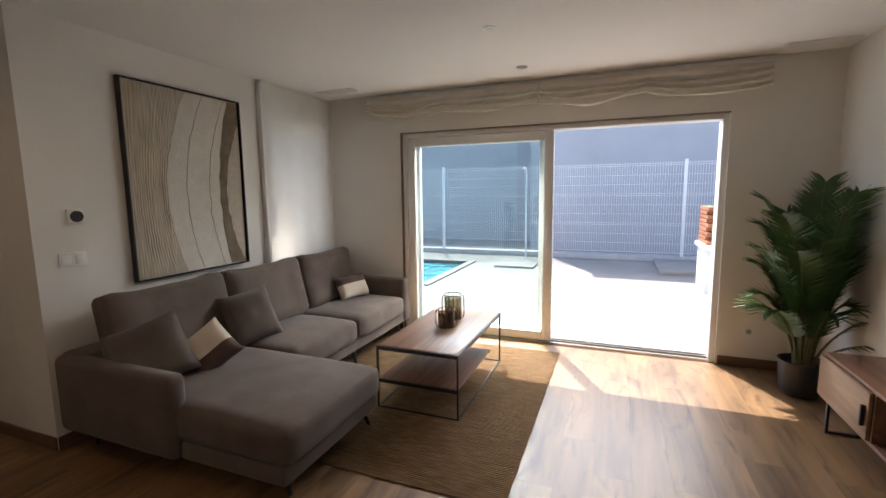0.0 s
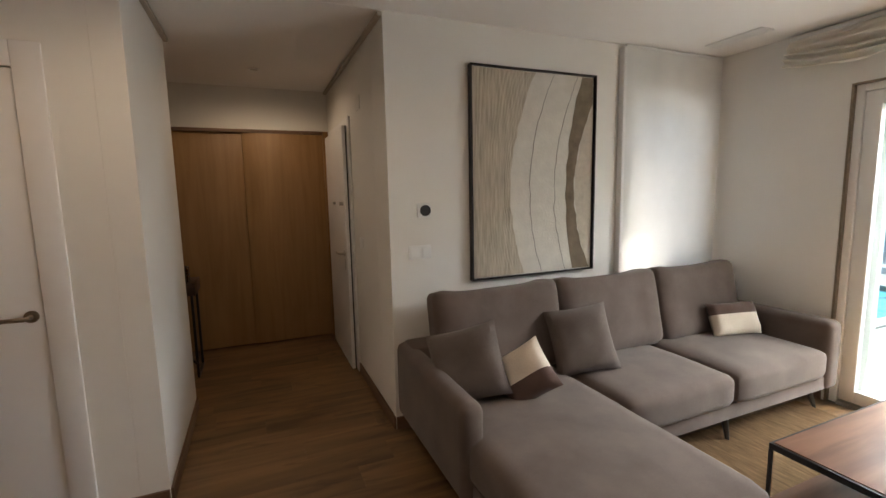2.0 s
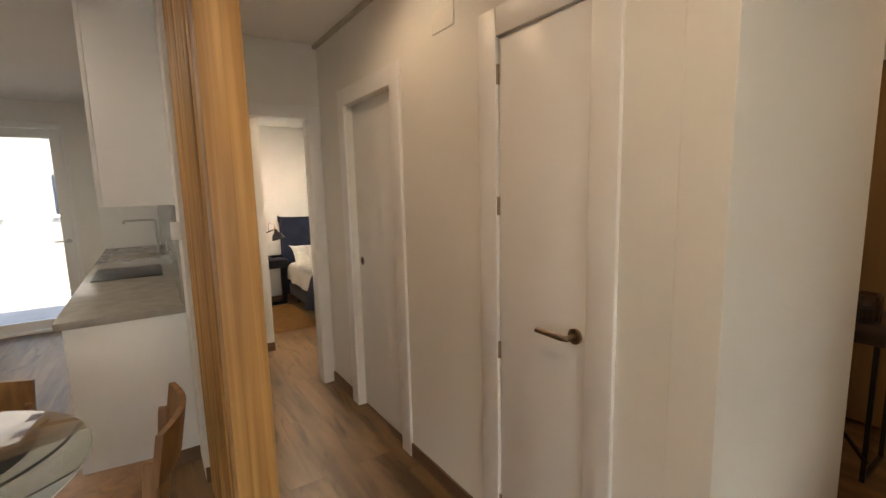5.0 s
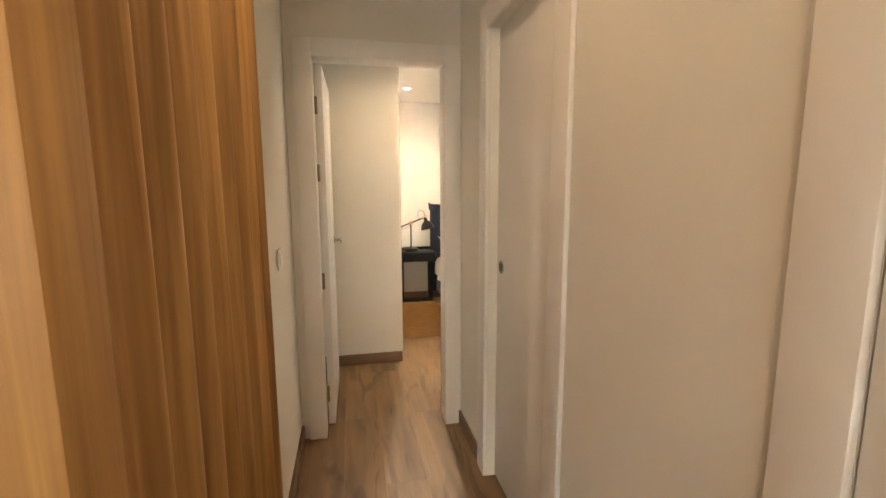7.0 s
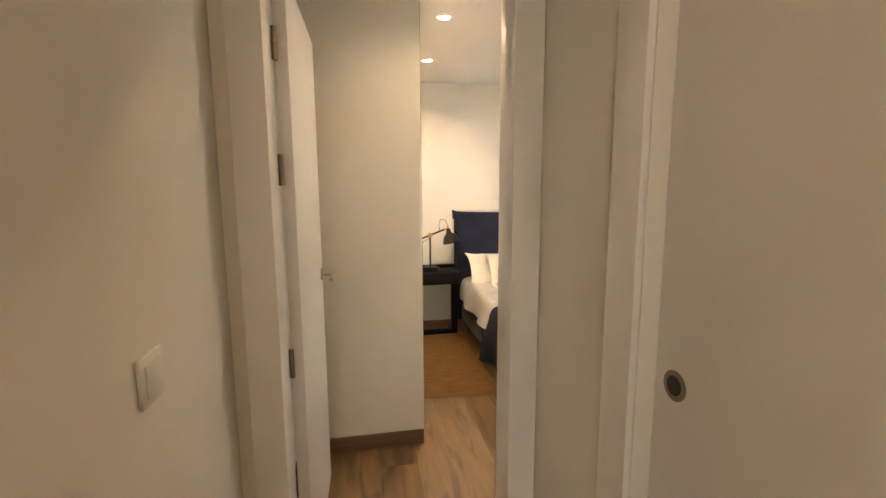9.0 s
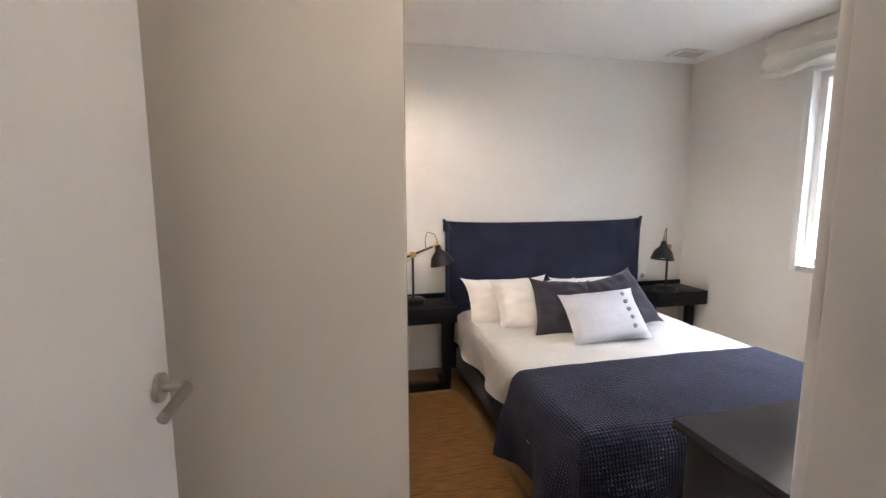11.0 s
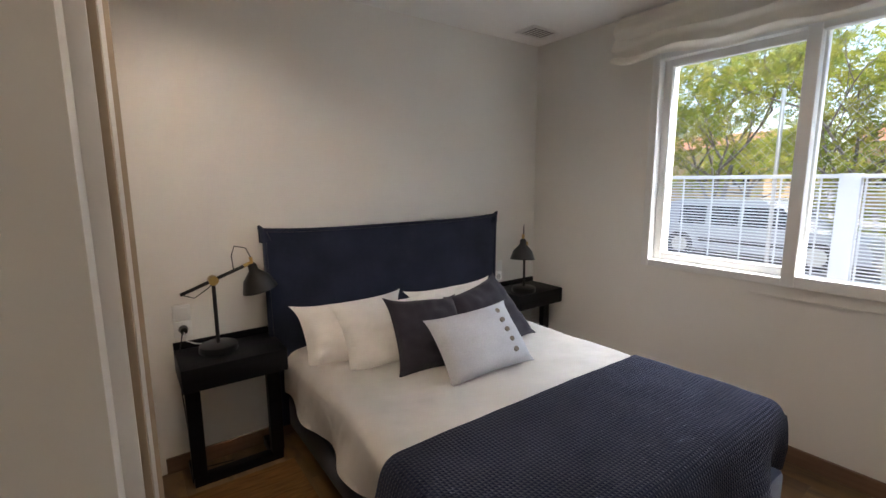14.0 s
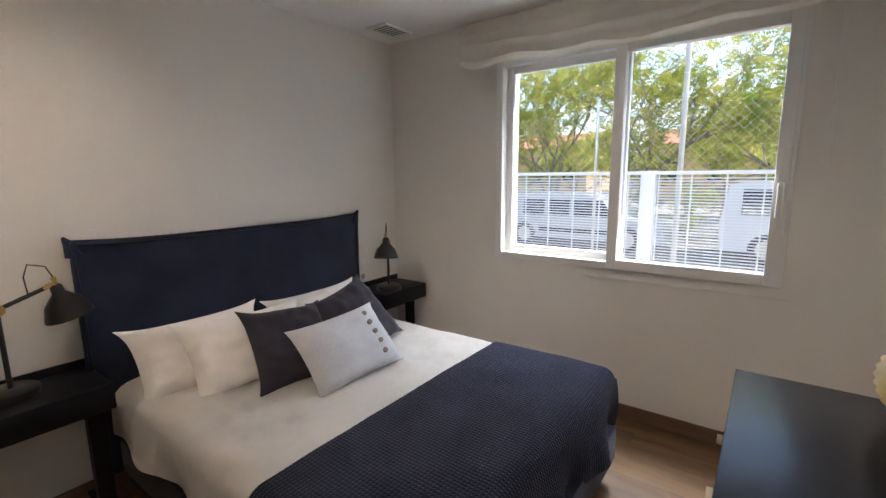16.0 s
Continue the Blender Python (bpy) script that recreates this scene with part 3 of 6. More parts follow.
lever(leaf3, turn @ Vector((-0.038, -0.632, 1.015)), turn.to_3x3() @ Vector((-1, 0, 0)), turn.to_3x3() @ Vector((0, 1, 0)), M_STEEL)
for z in (1.80, 1.45, 0.86, 0.20):
    hinge(d3, -1.831, YB - 0.108, z, 0.09)
d3["kind"] = "structure"

# entrance door in the hall
d4 = thing("door_4", (-4.31, YE, 0), "white entrance door standing slightly proud of its frame", "door")
casing(d4, "y", YE, -1, -4.77, -3.87, 2.05, w=0.06)
part("door_seal", boxes((-4.77, -3.87, YE - 0.015, YE - 0.002, 0.004, 2.05)), M_BLACK, d4)
leaf4 = part("door_leaf", boxes((-4.765, -3.870, YE - 0.060, YE - 0.016, 0.01, 2.045), bevel=0.002), M_WHITE, d4)
lever(leaf4, (-3.96, YE - 0.060, 1.00), (0, -1, 0), (-1, 0, 0), M_STEEL)
bm = bmesh.new()
tube(bm, [(-3.96, YE - 0.060, 1.42), (-3.96, YE - 0.09, 1.42)], 0.016, 18)
part("lock", bm, M_STEEL, leaf4)
bm = bmesh.new()
tube(bm, [(-4.33, YE - 0.060, 1.42), (-4.33, YE - 0.081, 1.42)], 0.012, 18)
part("peephole", bm, M_STEEL, leaf4)
part("edge_seal", boxes((-3.870, -3.866, YE - 0.034, YE - 0.024, 0.01, 2.045)), M_BLACK, leaf4, "dark rubber edge seal")
part("lock_plate", boxes((-3.975, -3.945, YE - 0.064, YE - 0.060, 0.86, 0.95), bevel=0.002), M_STEEL, leaf4)
d4["kind"] = "structure"

# oak wardrobe at the end of the hall
wd = thing("wardrobe", (-5.0, 0.4, 0), "built-in oak wardrobe with two closed sliding doors", "wardrobe")
part("door", boxes((-4.976, -4.951, -0.88, 0.903, 0.02, 2.10), bevel=0.002), M_OAK, wd)
part("door", boxes((-4.948, -4.923, 0.888, 1.64, 0.02, 2.10), bevel=0.002), M_OAK, wd)
part("side_trim", boxes((-5.02, -4.905, 1.642, YE - 0.003, 0.0, 2.13), bevel=0.002), M_OAK, wd)
part("top_track", boxes((-5.02, -4.92, -0.89, 1.641, 2.102, 2.134), bevel=0.002), M_BASE, wd)
part("carcass", boxes((-5.15, -5.03, -0.89, 1.69, 0.0, 2.13)), M_OAK, wd)

# ---- sliding terrace door ----
sd = thing("window_1", (-0.45, YT, 0), "white sliding terrace door, half of it open", "sliding door")
F = YT + 0.03
part("frame_side", boxes((-1.885, -1.83, F, F + 0.16, 0, 2.13), bevel=0.003), M_PVC, sd)
part("frame_side", boxes((1.06, 1.105, F, F + 0.16, 0, 2.13), bevel=0.003), M_PVC, sd)
part("frame_head", boxes((-1.83, 1.06, F, F + 0.16, 2.075, 2.13), bevel=0.003), M_PVC, sd)
part("track", boxes((-1.83, 1.06, F, F + 0.16, -0.01, 0.018), (-1.83, 1.06, F + 0.045, F + 0.055, 0.018, 0.032), (-1.83, 1.06, F + 0.105, F + 0.115, 0.018, 0.032)), M_STEEL, sd, "aluminium door track")


def sash(parent, x0, x1, z0, z1, y0, y1, w, pane_mat):
    s = part("sash", boxes((x0, x0 + w, y0, y1, z0, z1), (x1 - w, x1, y0, y1, z0, z1), (x0 + w, x1 - w, y0, y1, z0, z0 + w), (x0 + w, x1 - w, y0, y1, z1 - w, z1), bevel=0.004), M_PVC, parent)
    p = part("pane", boxes((x0 + w, x1 - w, (y0 + y1) / 2 - 0.004, (y0 + y1) / 2 + 0.004, z0 + w, z1 - w)), pane_mat, s, smooth=False)
    p.visible_shadow = False
    return s


# thin dark lines along the frame's head and left edge
part("strip", boxes((-1.885, 1.105, YT - 0.003, YT + 0.029, 2.118, 2.13)), M_DARKSTEEL, sd, "narrow dark line along the frame's edge")
part("strip", boxes((-1.885, -1.872, YT - 0.003, YT + 0.029, 0.0, 2.117)), M_DARKSTEEL, sd, "narrow dark line along the frame's edge")
s1 = sash(sd, -1.825, -0.30, 0.03, 2.07, F + 0.01, F + 0.06, 0.085, M_TINT)
part("handle", boxes((-0.353, -0.335, F - 0.03, F + 0.009, 0.93, 1.17), bevel=0.005), M_PVC, s1)
s2 = sash(sd, -1.80, -0.36, 0.03, 2.07, F + 0.09, F + 0.14, 0.085, M_TINT)
sd["kind"] = "structure"


# window behind the roller blind
w3 = thing("window_3", (XS, 4.0, 0.86), "window covered by a lowered white roller blind", "window")
part("window_frame", boxes((XS - 0.2, XS - 0.15, 3.58, 3.63, 0.86, 2.22), (XS - 0.2, XS - 0.15, 4.37, 4.42, 0.86, 2.22), (XS - 0.2, XS - 0.15, 3.63, 4.37, 0.86, 0.92), (XS - 0.2, XS - 0.15, 3.63, 4.37, 2.16, 2.22)), M_PVC, w3)
p = part("pane", boxes((XS - 0.178, XS - 0.172, 3.63, 4.37, 0.92, 2.16)), M_GLASS, w3, smooth=False)
p.visible_shadow = False
w3["kind"] = "structure"
rb = thing("roller_blind", (XS + 0.02, 4.0, 0.6), "lowered white roller blind lit from behind", "blind")
bm = bmesh.new()
n = 24
vs = [[bm.verts.new((XS + 0.035 + 0.004 * math.sin(i * 0.9), 3.49 + 1.02 * i / n, z)) for z in (0.62, 1.2, 1.8, 2.505)] for i in range(n + 1)]
for a, b in zip(vs, vs[1:]):
    for k in range(3):
        bm.faces.new((a[k], b[k], b[k + 1], a[k + 1]))
part("cloth", bm, M_ROLLER, rb)
bm = bmesh.new()
tube(bm, [(XS + 0.03, 3.49, 2.514), (XS + 0.03, 4.52, 2.514)], 0.011, 12)
part("roller", bm, M_PVC, rb)
part("bottom_bar", boxes((XS + 0.026, XS + 0.044, 3.50, 4.51, 0.60, 0.622), bevel=0.003), M_PVC, rb)
part("side_rail", boxes((XS + 0.001, XS + 0.05, 3.462, 3.488, 0.1, 2.50), bevel=0.003), M_WHITE, rb)

# ---- bedroom window ----
w2 = thing("window_2", (XW, -3.60, 0.895), "white two-pane sliding bedroom window", "window")
fx0, fx1 = XW - 0.10, XW + 0.012
wy0, wy1, wz0, wz1 = -4.365, -2.845, 0.872, 2.10
part("window_frame", boxes((fx0, fx1, wy0, wy0 + 0.045, wz0, wz1), (fx0, fx1, wy1 - 0.045, wy1, wz0, wz1), (fx0, fx1, wy0 + 0.045, wy1 - 0.045, wz0, wz0 + 0.04), (fx0, fx1, wy0 + 0.045, wy1 - 0.045, wz1 - 0.04, wz1), bevel=0.004), M_PVC, w2)


def sash_x(parent, y0, y1, z0, z1, x0, x1, w, pane_mat):
    s = part("sash", boxes((x0, x1, y0, y0 + w, z0, z1), (x0, x1, y1 - w, y1, z0, z1), (x0, x1, y0 + w, y1 - w, z0, z0 + w), (x0, x1, y0 + w, y1 - w, z1 - w, z1), bevel=0.004), M_PVC, parent)
    p = part("pane", boxes(((x0 + x1) / 2 - 0.003, (x0 + x1) / 2 + 0.003, y0 + w, y1 - w, z0 + w, z1 - w)), pane_mat, s, smooth=False)
    p.visible_shadow = False
    return s


sash_x(w2, -4.32, -3.58, 0.91, 2.065, XW - 0.085, XW - 0.045, 0.045, M_GLASS)
s4 = sash_x(w2, -3.645, -2.862, 0.875, 2.09, XW - 0.038, XW + 0.022, 0.055, M_GLASS)
part("handle", boxes((XW + 0.022, XW + 0.05, -2.902, -2.877, 1.20, 1.36), bevel=0.006), M_PVC, s4)
part("apron", boxes((XW + 0.001, XW + 0.008, -3.78, -2.78, 0.81, 0.816)), M_WALL, w2)
w2["kind"] = "structure"

# ---- balcony door at the kitchen's end ----
d5 = thing("door_5", (-0.3, YK, 0), "white glazed balcony door in bright daylight", "door")
part("frame", boxes((-0.80, -0.76, YK - 0.12, YK - 0.02, 0.02, 2.30), (0.12, 0.16, YK - 0.12, YK - 0.02, 0.02, 2.30), (-0.76, 0.12, YK - 0.12, YK - 0.02, 2.24, 2.30), bevel=0.003), M_PVC, d5)
s5 = sash(d5, -0.755, 0.115, 0.03, 2.235, YK - 0.10, YK - 0.05, 0.10, M_GLASS)
lever(s5, (-0.71, YK - 0.05, 1.0), (0, 1, 0), (1, 0, 0), M_STEEL)
d5["kind"] = "structure"

# ---- outside ----
bm = boxes((-80, 80, -80, 80, -0.66, -0.55))
g = setting("ground", bm, mat("pale_ground", (0.28, 0.268, 0.248), 0.9, var=0.12, scale=0.6, bump=0.2, bscale=20), "pale dry ground around the house", "ground")
setting("terrace", boxes((-12, 8, YT + 0.3, 7.0, -0.55, -0.03), (-2.75, 8, 7.0, 9.5, -0.55, -0.03), (-12, 8, 9.5, 14, -0.55, -0.03)), M_TERRACE, "pale sunlit terrace paving beside the pool", "pavement")
setting("water", boxes((-12, -2.75, 7.0, 9.5, -0.5, -0.09)), M_WATER, "turquoise pool water with bright ripples painted in", "water")


# ---- living room ----
ROOM = Vector((0.045, -0.055, 0))  # the room's origin, from which its things are placed
sofa = thing("corner_sofa", (-2.0, 3.0, 0), "taupe grey velour corner sofa with chaise and slim metal legs", "sofa")
part("base", boxes((-2.74, -1.86, 1.80, 4.55, 0.13, 0.235), (-1.86, -1.17, 1.80, 2.66, 0.13, 0.235), bevel=0.02), M_SOFA, sofa)
part("chaise_cushion", slab(-2.55, -1.13, 1.79, 2.665, 0.225, 0.425, 0.06, 0.02, 16, 1.0), M_SOFA, sofa)
part("seat_cushion", slab(-2.55, -1.82, 2.67, 3.50, 0.225, 0.425, 0.06, 0.025, 12, 2.0), M_SOFA, sofa)
part("seat_cushion", slab(-2.55, -1.82, 3.505, 4.40, 0.225, 0.425, 0.06, 0.025, 12, 3.0), M_SOFA, sofa)
part("back_frame", boxes((-2.80, -2.60, 1.80, 4.55, 0.13, 0.60), bevel=0.03), M_SOFA, sofa)
for y0, y1, k in ((1.90, 2.75, 1), (2.755, 3.60, 2), (3.605, 4.42, 3)):
    bm = slab(-0.11, 0.11, y0, y1, 0.0, 0.52, 0.075, 0.0, 10, k * 2.0, 0.012)
    for v in bm.verts:
        v.co.z += 0.034 * (abs((v.co.y - (y0 + y1) / 2) / 0.41) ** 4) * (v.co.z > 0.3)
    bmesh.ops.transform(bm, matrix=Matrix.Translation((-2.48, 0, 0.40)) @ Matrix.Rotation(radians(-13), 4, "Y"), verts=bm.verts)
    part("back_cushion", bm, M_SOFA, sofa)
part("armrest", boxes((-2.80, -1.84, 1.755, 1.87, 0.13, 0.59), bevel=0.045, segs=4), M_SOFA, sofa)
part("armrest", boxes((-2.80, -1.84, 4.415, 4.56, 0.13, 0.60), bevel=0.045, segs=4), M_SOFA, sofa)
for x, y, dx, dy in ((-1.28, 2.62, 0.05, 0.03), (-1.30, 1.95, 0.05, -0.03), (-1.93, 4.38, 0.04, 0.02), (-2.68, 4.36, 0, 0.02), (-2.68, 1.9, 0, -0.02), (-1.9, 3.5, 0.03, 0)):
    bm = bmesh.new()
    tube(bm, [(x, y, 0.14), (x + dx, y + dy, 0.0)], [0.022, 0.011], 10)
    part("leg", bm, M_IRON, sofa)


def lay(bm, at, rx, ry, rz):
    bmesh.ops.transform(bm, matrix=pose(*at, rx, ry, rz), verts=bm.verts)
    return bm


single("cushion", lay(pillow(0.39, 0.39, 0.16, seed=1), (-2.27, 1.99, 0.595), -28, -15, 62), M_CUSH, (-2.26, 2.06, 0.43), "square taupe grey cushion leaning on the sofa arm", "cushion", "sofa cushions")
single("cushion", lay(pillow(0.38, 0.40, 0.16, seed=2), (-2.29, 2.76, 0.605), -24, -8, 70), M_CUSH, (-2.32, 2.78, 0.43), "square taupe grey cushion leaning on the sofa back", "cushion", "sofa cushions")


def striped_pillow(at, rot, w, h, label):
    bm = pillow(w, h, 0.13, 16, seed=3)
    for f in bm.faces:
        c = f.calc_center_median()
        f.material_index = 1 if c.z > -0.045 else 0
    lay(bm, at, *rot)
    single("lumbar_cushion", bm, [M_TAUPE, M_CREAM], (at[0], at[1], 0.43), label, "cushion", "sofa cushions")


striped_pillow((-2.14, 2.26, 0.54), (-36, -34, 58), 0.30, 0.29, "small brown velvet cushion with a cream plush half")
bm = pillow(0.40, 0.24, 0.12, 16, seed=5)
for f in bm.faces:
    c = f.calc_center_median()
    f.material_index = 1 if c.z < 0.03 else 0
single("lumbar_cushion", lay(bm, (-2.30, 4.14, 0.55), -25, 0, 78), [M_TAUPE, M_CREAM], (-2.30, 4.14, 0.43), "small brown velvet cushion with a cream plush band", "cushion", "sofa cushions")

# painting
pic = thing("painting", (XS - 0.045 + 0.03, 2.77, 0.91), "large abstract relief painting of beige waves in a black frame", "painting")
y0, y1, z0, z1 = 2.29, 3.277, 0.917, 2.281
part("frame", boxes((XS - 0.045 + 0.002, XS - 0.045 + 0.045, y0, y0 + 0.009, z0, z1), (XS - 0.045 + 0.002, XS - 0.045 + 0.045, y1 - 0.009, y1, z0, z1), (XS - 0.045 + 0.002, XS - 0.045 + 0.045, y0 + 0.009, y1 - 0.009, z0, z0 + 0.009), (XS - 0.045 + 0.002, XS - 0.045 + 0.045, y0 + 0.009, y1 - 0.009, z1 - 0.009, z1)), M_IRON, pic)


def wave(s):
    """The sideways sway of the painted bands at height s, 0 at the foot and 1 at the top."""
    return (s - 0.42) ** 2


def band(u0, u1, x0, relief, material, name, ridges=0, k0=0.0, k1=1.0, slope=0.0):
    bm = bmesh.new()
    n, m = 60, max(2, ridges * 4)
    W, Hh = y1 - y0 - 0.03, z1 - z0 - 0.03
    rows = []
    for i in range(n + 1):
        s = i / n
        row = []
        for j in range(m + 1):
            f = j / m
            a = u0 + k0 * wave(s) + 0.012 * noise.noise(Vector((s * 14, u0 * 9, 0))) * (u0 > 0.01)
            b = u1 + k1 * wave(s) + 0.016 * noise.noise(Vector((s * 16, u1 * 9, 0))) * (u1 < 0.99) + slope * s
            if u1 - u0 < 0.02:
                a += 0.006 * noise.noise(Vector((s * 40, u0 * 5, 2)))
                b = a + (u1 - u0) * (0.7 + 0.5 * noise.noise(Vector((s * 9, u0, 5))))
            u = max(0.0, min(1.0, a + (b - a) * f))
            d = x0 + (relief * abs(math.sin(f * ridges * math.pi + 0.8 * noise.noise(Vector((s * 3, f * 4, 1))))) * max(0.1, 0.5 + 0.9 * noise.noise(Vector((f * 5, s * 2.5, 3)))) if ridges else relief * math.sin(f * math.pi) ** 0.5)
            row.append(bm.verts.new((XS - 0.045 + 0.02 + d, y0 + 0.015 + u * W, z0 + 0.015 + s * Hh)))
        rows.append(row)
    for a, b in zip(rows, rows[1:]):
        for j in range(m):
            bm.faces.new((a[j], a[j + 1], b[j + 1], b[j]))
    part(name, bm, material, pic)


M_CANVAS = mat("plaster_canvas", (0.62, 0.585, 0.52), 0.9, var=0.06, scale=12, bump=0.4, bscale=60)
M_SAND = mat("combed_sand_paste", (0.46, 0.405, 0.32), 0.95, var=0.24, scale=9, stretch=(1, 7, 0.6), bump=0.6, bscale=24)
M_UMBER = mat("umber_paste", (0.19, 0.15, 0.105), 0.95, var=0.22, scale=14, bump=0.4, bscale=60)
M_INK = mat("ink_line", (0.12, 0.10, 0.08), 0.9)
part("canvas", boxes((XS - 0.045 + 0.003, XS - 0.045 + 0.02, y0 + 0.0095, y1 - 0.0095, z0 + 0.0095, z1 - 0.0095)), M_CANVAS, pic)
band(0.0, 0.295, 0.003, 0.0060, M_SAND, "combed_band", 17, 0, 0.62)
band(0.765, 0.845, 0.002, 0.004, M_UMBER, "umber_band", 0, 0.40, 0.80)
band(0.845, 1.0, 0.0035, 0.002, mat("pale_sand", (0.50, 0.45, 0.37), 0.95, var=0.1, scale=20, bump=0.4), "sand_edge", 0, 0.80, 0)
band(0.45, 0.456, 0.003, 0.001, M_INK, "drawn_line", 0, 0.595, 0.595)
band(0.66, 0.666, 0.003, 0.001, M_INK, "drawn_line", 0, 0.6, 0.6)

# coffee table
ct = thing("coffee_table", (-1.03, 3.45, 0), "walnut coffee table with a lower shelf and black metal frame", "table")
tx0, tx1, ty0, ty1 = -1.30, -0.695, 2.885, 4.005
part("tabletop", boxes((tx0 + 0.012, tx1 - 0.012, ty0 + 0.012, ty1 - 0.012, 0.438, 0.456), bevel=0.002), M_WALNUT, ct)
r = 0.012
fr = [(tx0, tx1, ty0, ty0 + r), (tx0, tx1, ty1 - r, ty1), (tx0, tx0 + r, ty0 + r, ty1 - r), (tx1 - r, tx1, ty0 + r, ty1 - r)]
part("frame", boxes(*[(a, b, c, d, 0.426, 0.452) for a, b, c, d in fr], *[(a, b, c, d, 0.002, 0.016) for a, b, c, d in fr], bevel=0.001, segs=1), M_IRON, ct)
part("shelf_rail", boxes((tx0 + r, tx1 - r, ty0, ty0 + r, 0.19, 0.215), bevel=0.001, segs=1), M_IRON, ct)
part("shelf_rail", boxes((tx0 + r, tx1 - r, 3.69, 3.702, 0.19, 0.215), bevel=0.001, segs=1), M_IRON, ct)
part("shelf", boxes((tx0 + 0.013, tx1 - 0.013, ty0 + 0.013, 3.69, 0.20, 0.217), bevel=0.002), M_WALNUT, ct)
for x in (tx0, tx1 - r):
    for y in (ty0, ty1 - r):
        part("leg", boxes((x, x + r, y, y + r, 0.016, 0.426)), M_IRON, ct)


def lantern(x, y, z, rad, h):
    t = thing("candle_lantern", (x, y, z), "smoked glass candle holder inside a brown wire cage", "candle holder", "lanterns on the coffee table")
    bm = bmesh.new()
    lathe(bm, [(0, 0.004), (rad * 0.72, 0.004), (rad * 0.76, h * 0.86), (rad * 0.73, h * 0.86), (rad * 0.69, 0.012), (0, 0.012)], (x, y, z), 28)
    part("cup", bm, M_SMOKE, t)
    for k in range(16):
        a = 2 * math.pi * k / 16
        c, s = math.cos(a), math.sin(a)
        bm = bmesh.new()
        tube(bm, [(x + c * rad * q, y + s * rad * q, z + h * f) for q, f in ((0.7, 0.0), (0.95, 0.08), (1.0, 0.3), (1.0, 0.75), (0.95, 0.93), (0.8, 1.0))], 0.0017, 5)
        part("wire", bm, M_IRON, t)
    for f, q in ((0.0, 0.7), (1.0, 0.8)):
        bm = bmesh.new()
        tube(bm, [(x + rad * q * math.cos(2 * math.pi * k / 28), y + rad * q * math.sin(2 * math.pi * k / 28), z + h * f) for k in range(29)], 0.003, 6, False)
        part("ring", bm, M_IRON, t)


lantern(-0.99, 3.44, 0.457, 0.085, 0.14)
lantern(-1.02, 3.68, 0.457, 0.095, 0.205)

# jute rug: woven ribs across its width
bm = bmesh.new()
rx0, rx1, ry0, ry1 = -2.0, -0.225, 2.19, 4.39
nr = 150
prof = []
for i in range(nr):
    y = ry0 + (ry1 - ry0) * i / nr
    d = (ry1 - ry0) / nr
    prof += [(y, 0.003), (y + d * 0.3, 0.009), (y + d * 0.7, 0.009)]
prof.append((ry1, 0.003))
cols = []
for i in range(13):
    x = rx0 + (rx1 - rx0) * i / 12
    cols.append([bm.verts.new((x + (0.004 * noise.noise(Vector((y * 9, i, 0))) if i in (0, 12) else 0), y, z + 0.0015 * noise.noise(Vector((x * 14, y * 20, 0))))) for y, z in prof])
for a, b in zip(cols, cols[1:]):
    for k in range(len(prof) - 1):
        bm.faces.new((a[k], b[k], b[k + 1], a[k + 1]))
single("rug", bm, M_RUG, (-1.1, 3.3, 0.0), "flat woven natural jute rug under the coffee table", "rug")

# television unit
tv = thing("tv_unit", (1.6, 3.0, 0), "low walnut television unit on thin black metal legs", "tv unit")
ux0, ux1, uy0, uy1 = 1.44, 1.78, 2.05, 3.61
part("body", boxes((ux0 + 0.02, ux1, uy0, uy1, 0.20, 0.22), (ux0 + 0.02, ux1, uy0, uy1, 0.475, 0.497), (ux0 + 0.02, ux1, uy0, uy0 + 0.02, 0.22, 0.475), (ux0 + 0.02, ux1, uy1 - 0.02, uy1, 0.22, 0.475), (ux1 - 0.01, ux1, uy0 + 0.02, uy1 - 0.02, 0.22, 0.475), (ux0 + 0.02, ux1 - 0.01, 3.02, 3.035, 0.22, 0.475), bevel=0.002), M_WALNUT, tv)
M_MANGO = wood("mango_front", (0.26, 0.15, 0.08), (0.42, 0.27, 0.16), 0.45, (16, 1.3, 16), 0.06)
dr = part("door", boxes((ux0 + 0.002, ux0 + 0.02, 3.04, 3.625, 0.222, 0.473), bevel=0.002), M_MANGO, tv)
part("handle", boxes((ux0 - 0.018, ux0 + 0.002, 3.06, 3.08, 0.29, 0.40), bevel=0.003), M_BLACK, dr)
dr = part("door", boxes((ux0 + 0.002, ux0 + 0.02, 2.07, 2.5, 0.222, 0.473), bevel=0.002), M_MANGO, tv)
part("handle", boxes((ux0 - 0.018, ux0 + 0.002, 2.46, 2.48, 0.29, 0.40), bevel=0.003), M_BLACK, dr)
for y in (uy0 + 0.06, uy1 - 0.06):
    bm = boxes((ux0 + 0.03, ux0 + 0.045, y - 0.008, y + 0.008, 0.0, 0.2), (ux1 - 0.06, ux1 - 0.045, y - 0.008, y + 0.008, 0.0, 0.2), (ux0 + 0.045, ux1 - 0.06, y - 0.008, y + 0.008, 0.0, 0.014))
    part("leg", bm, M_IRON, tv)

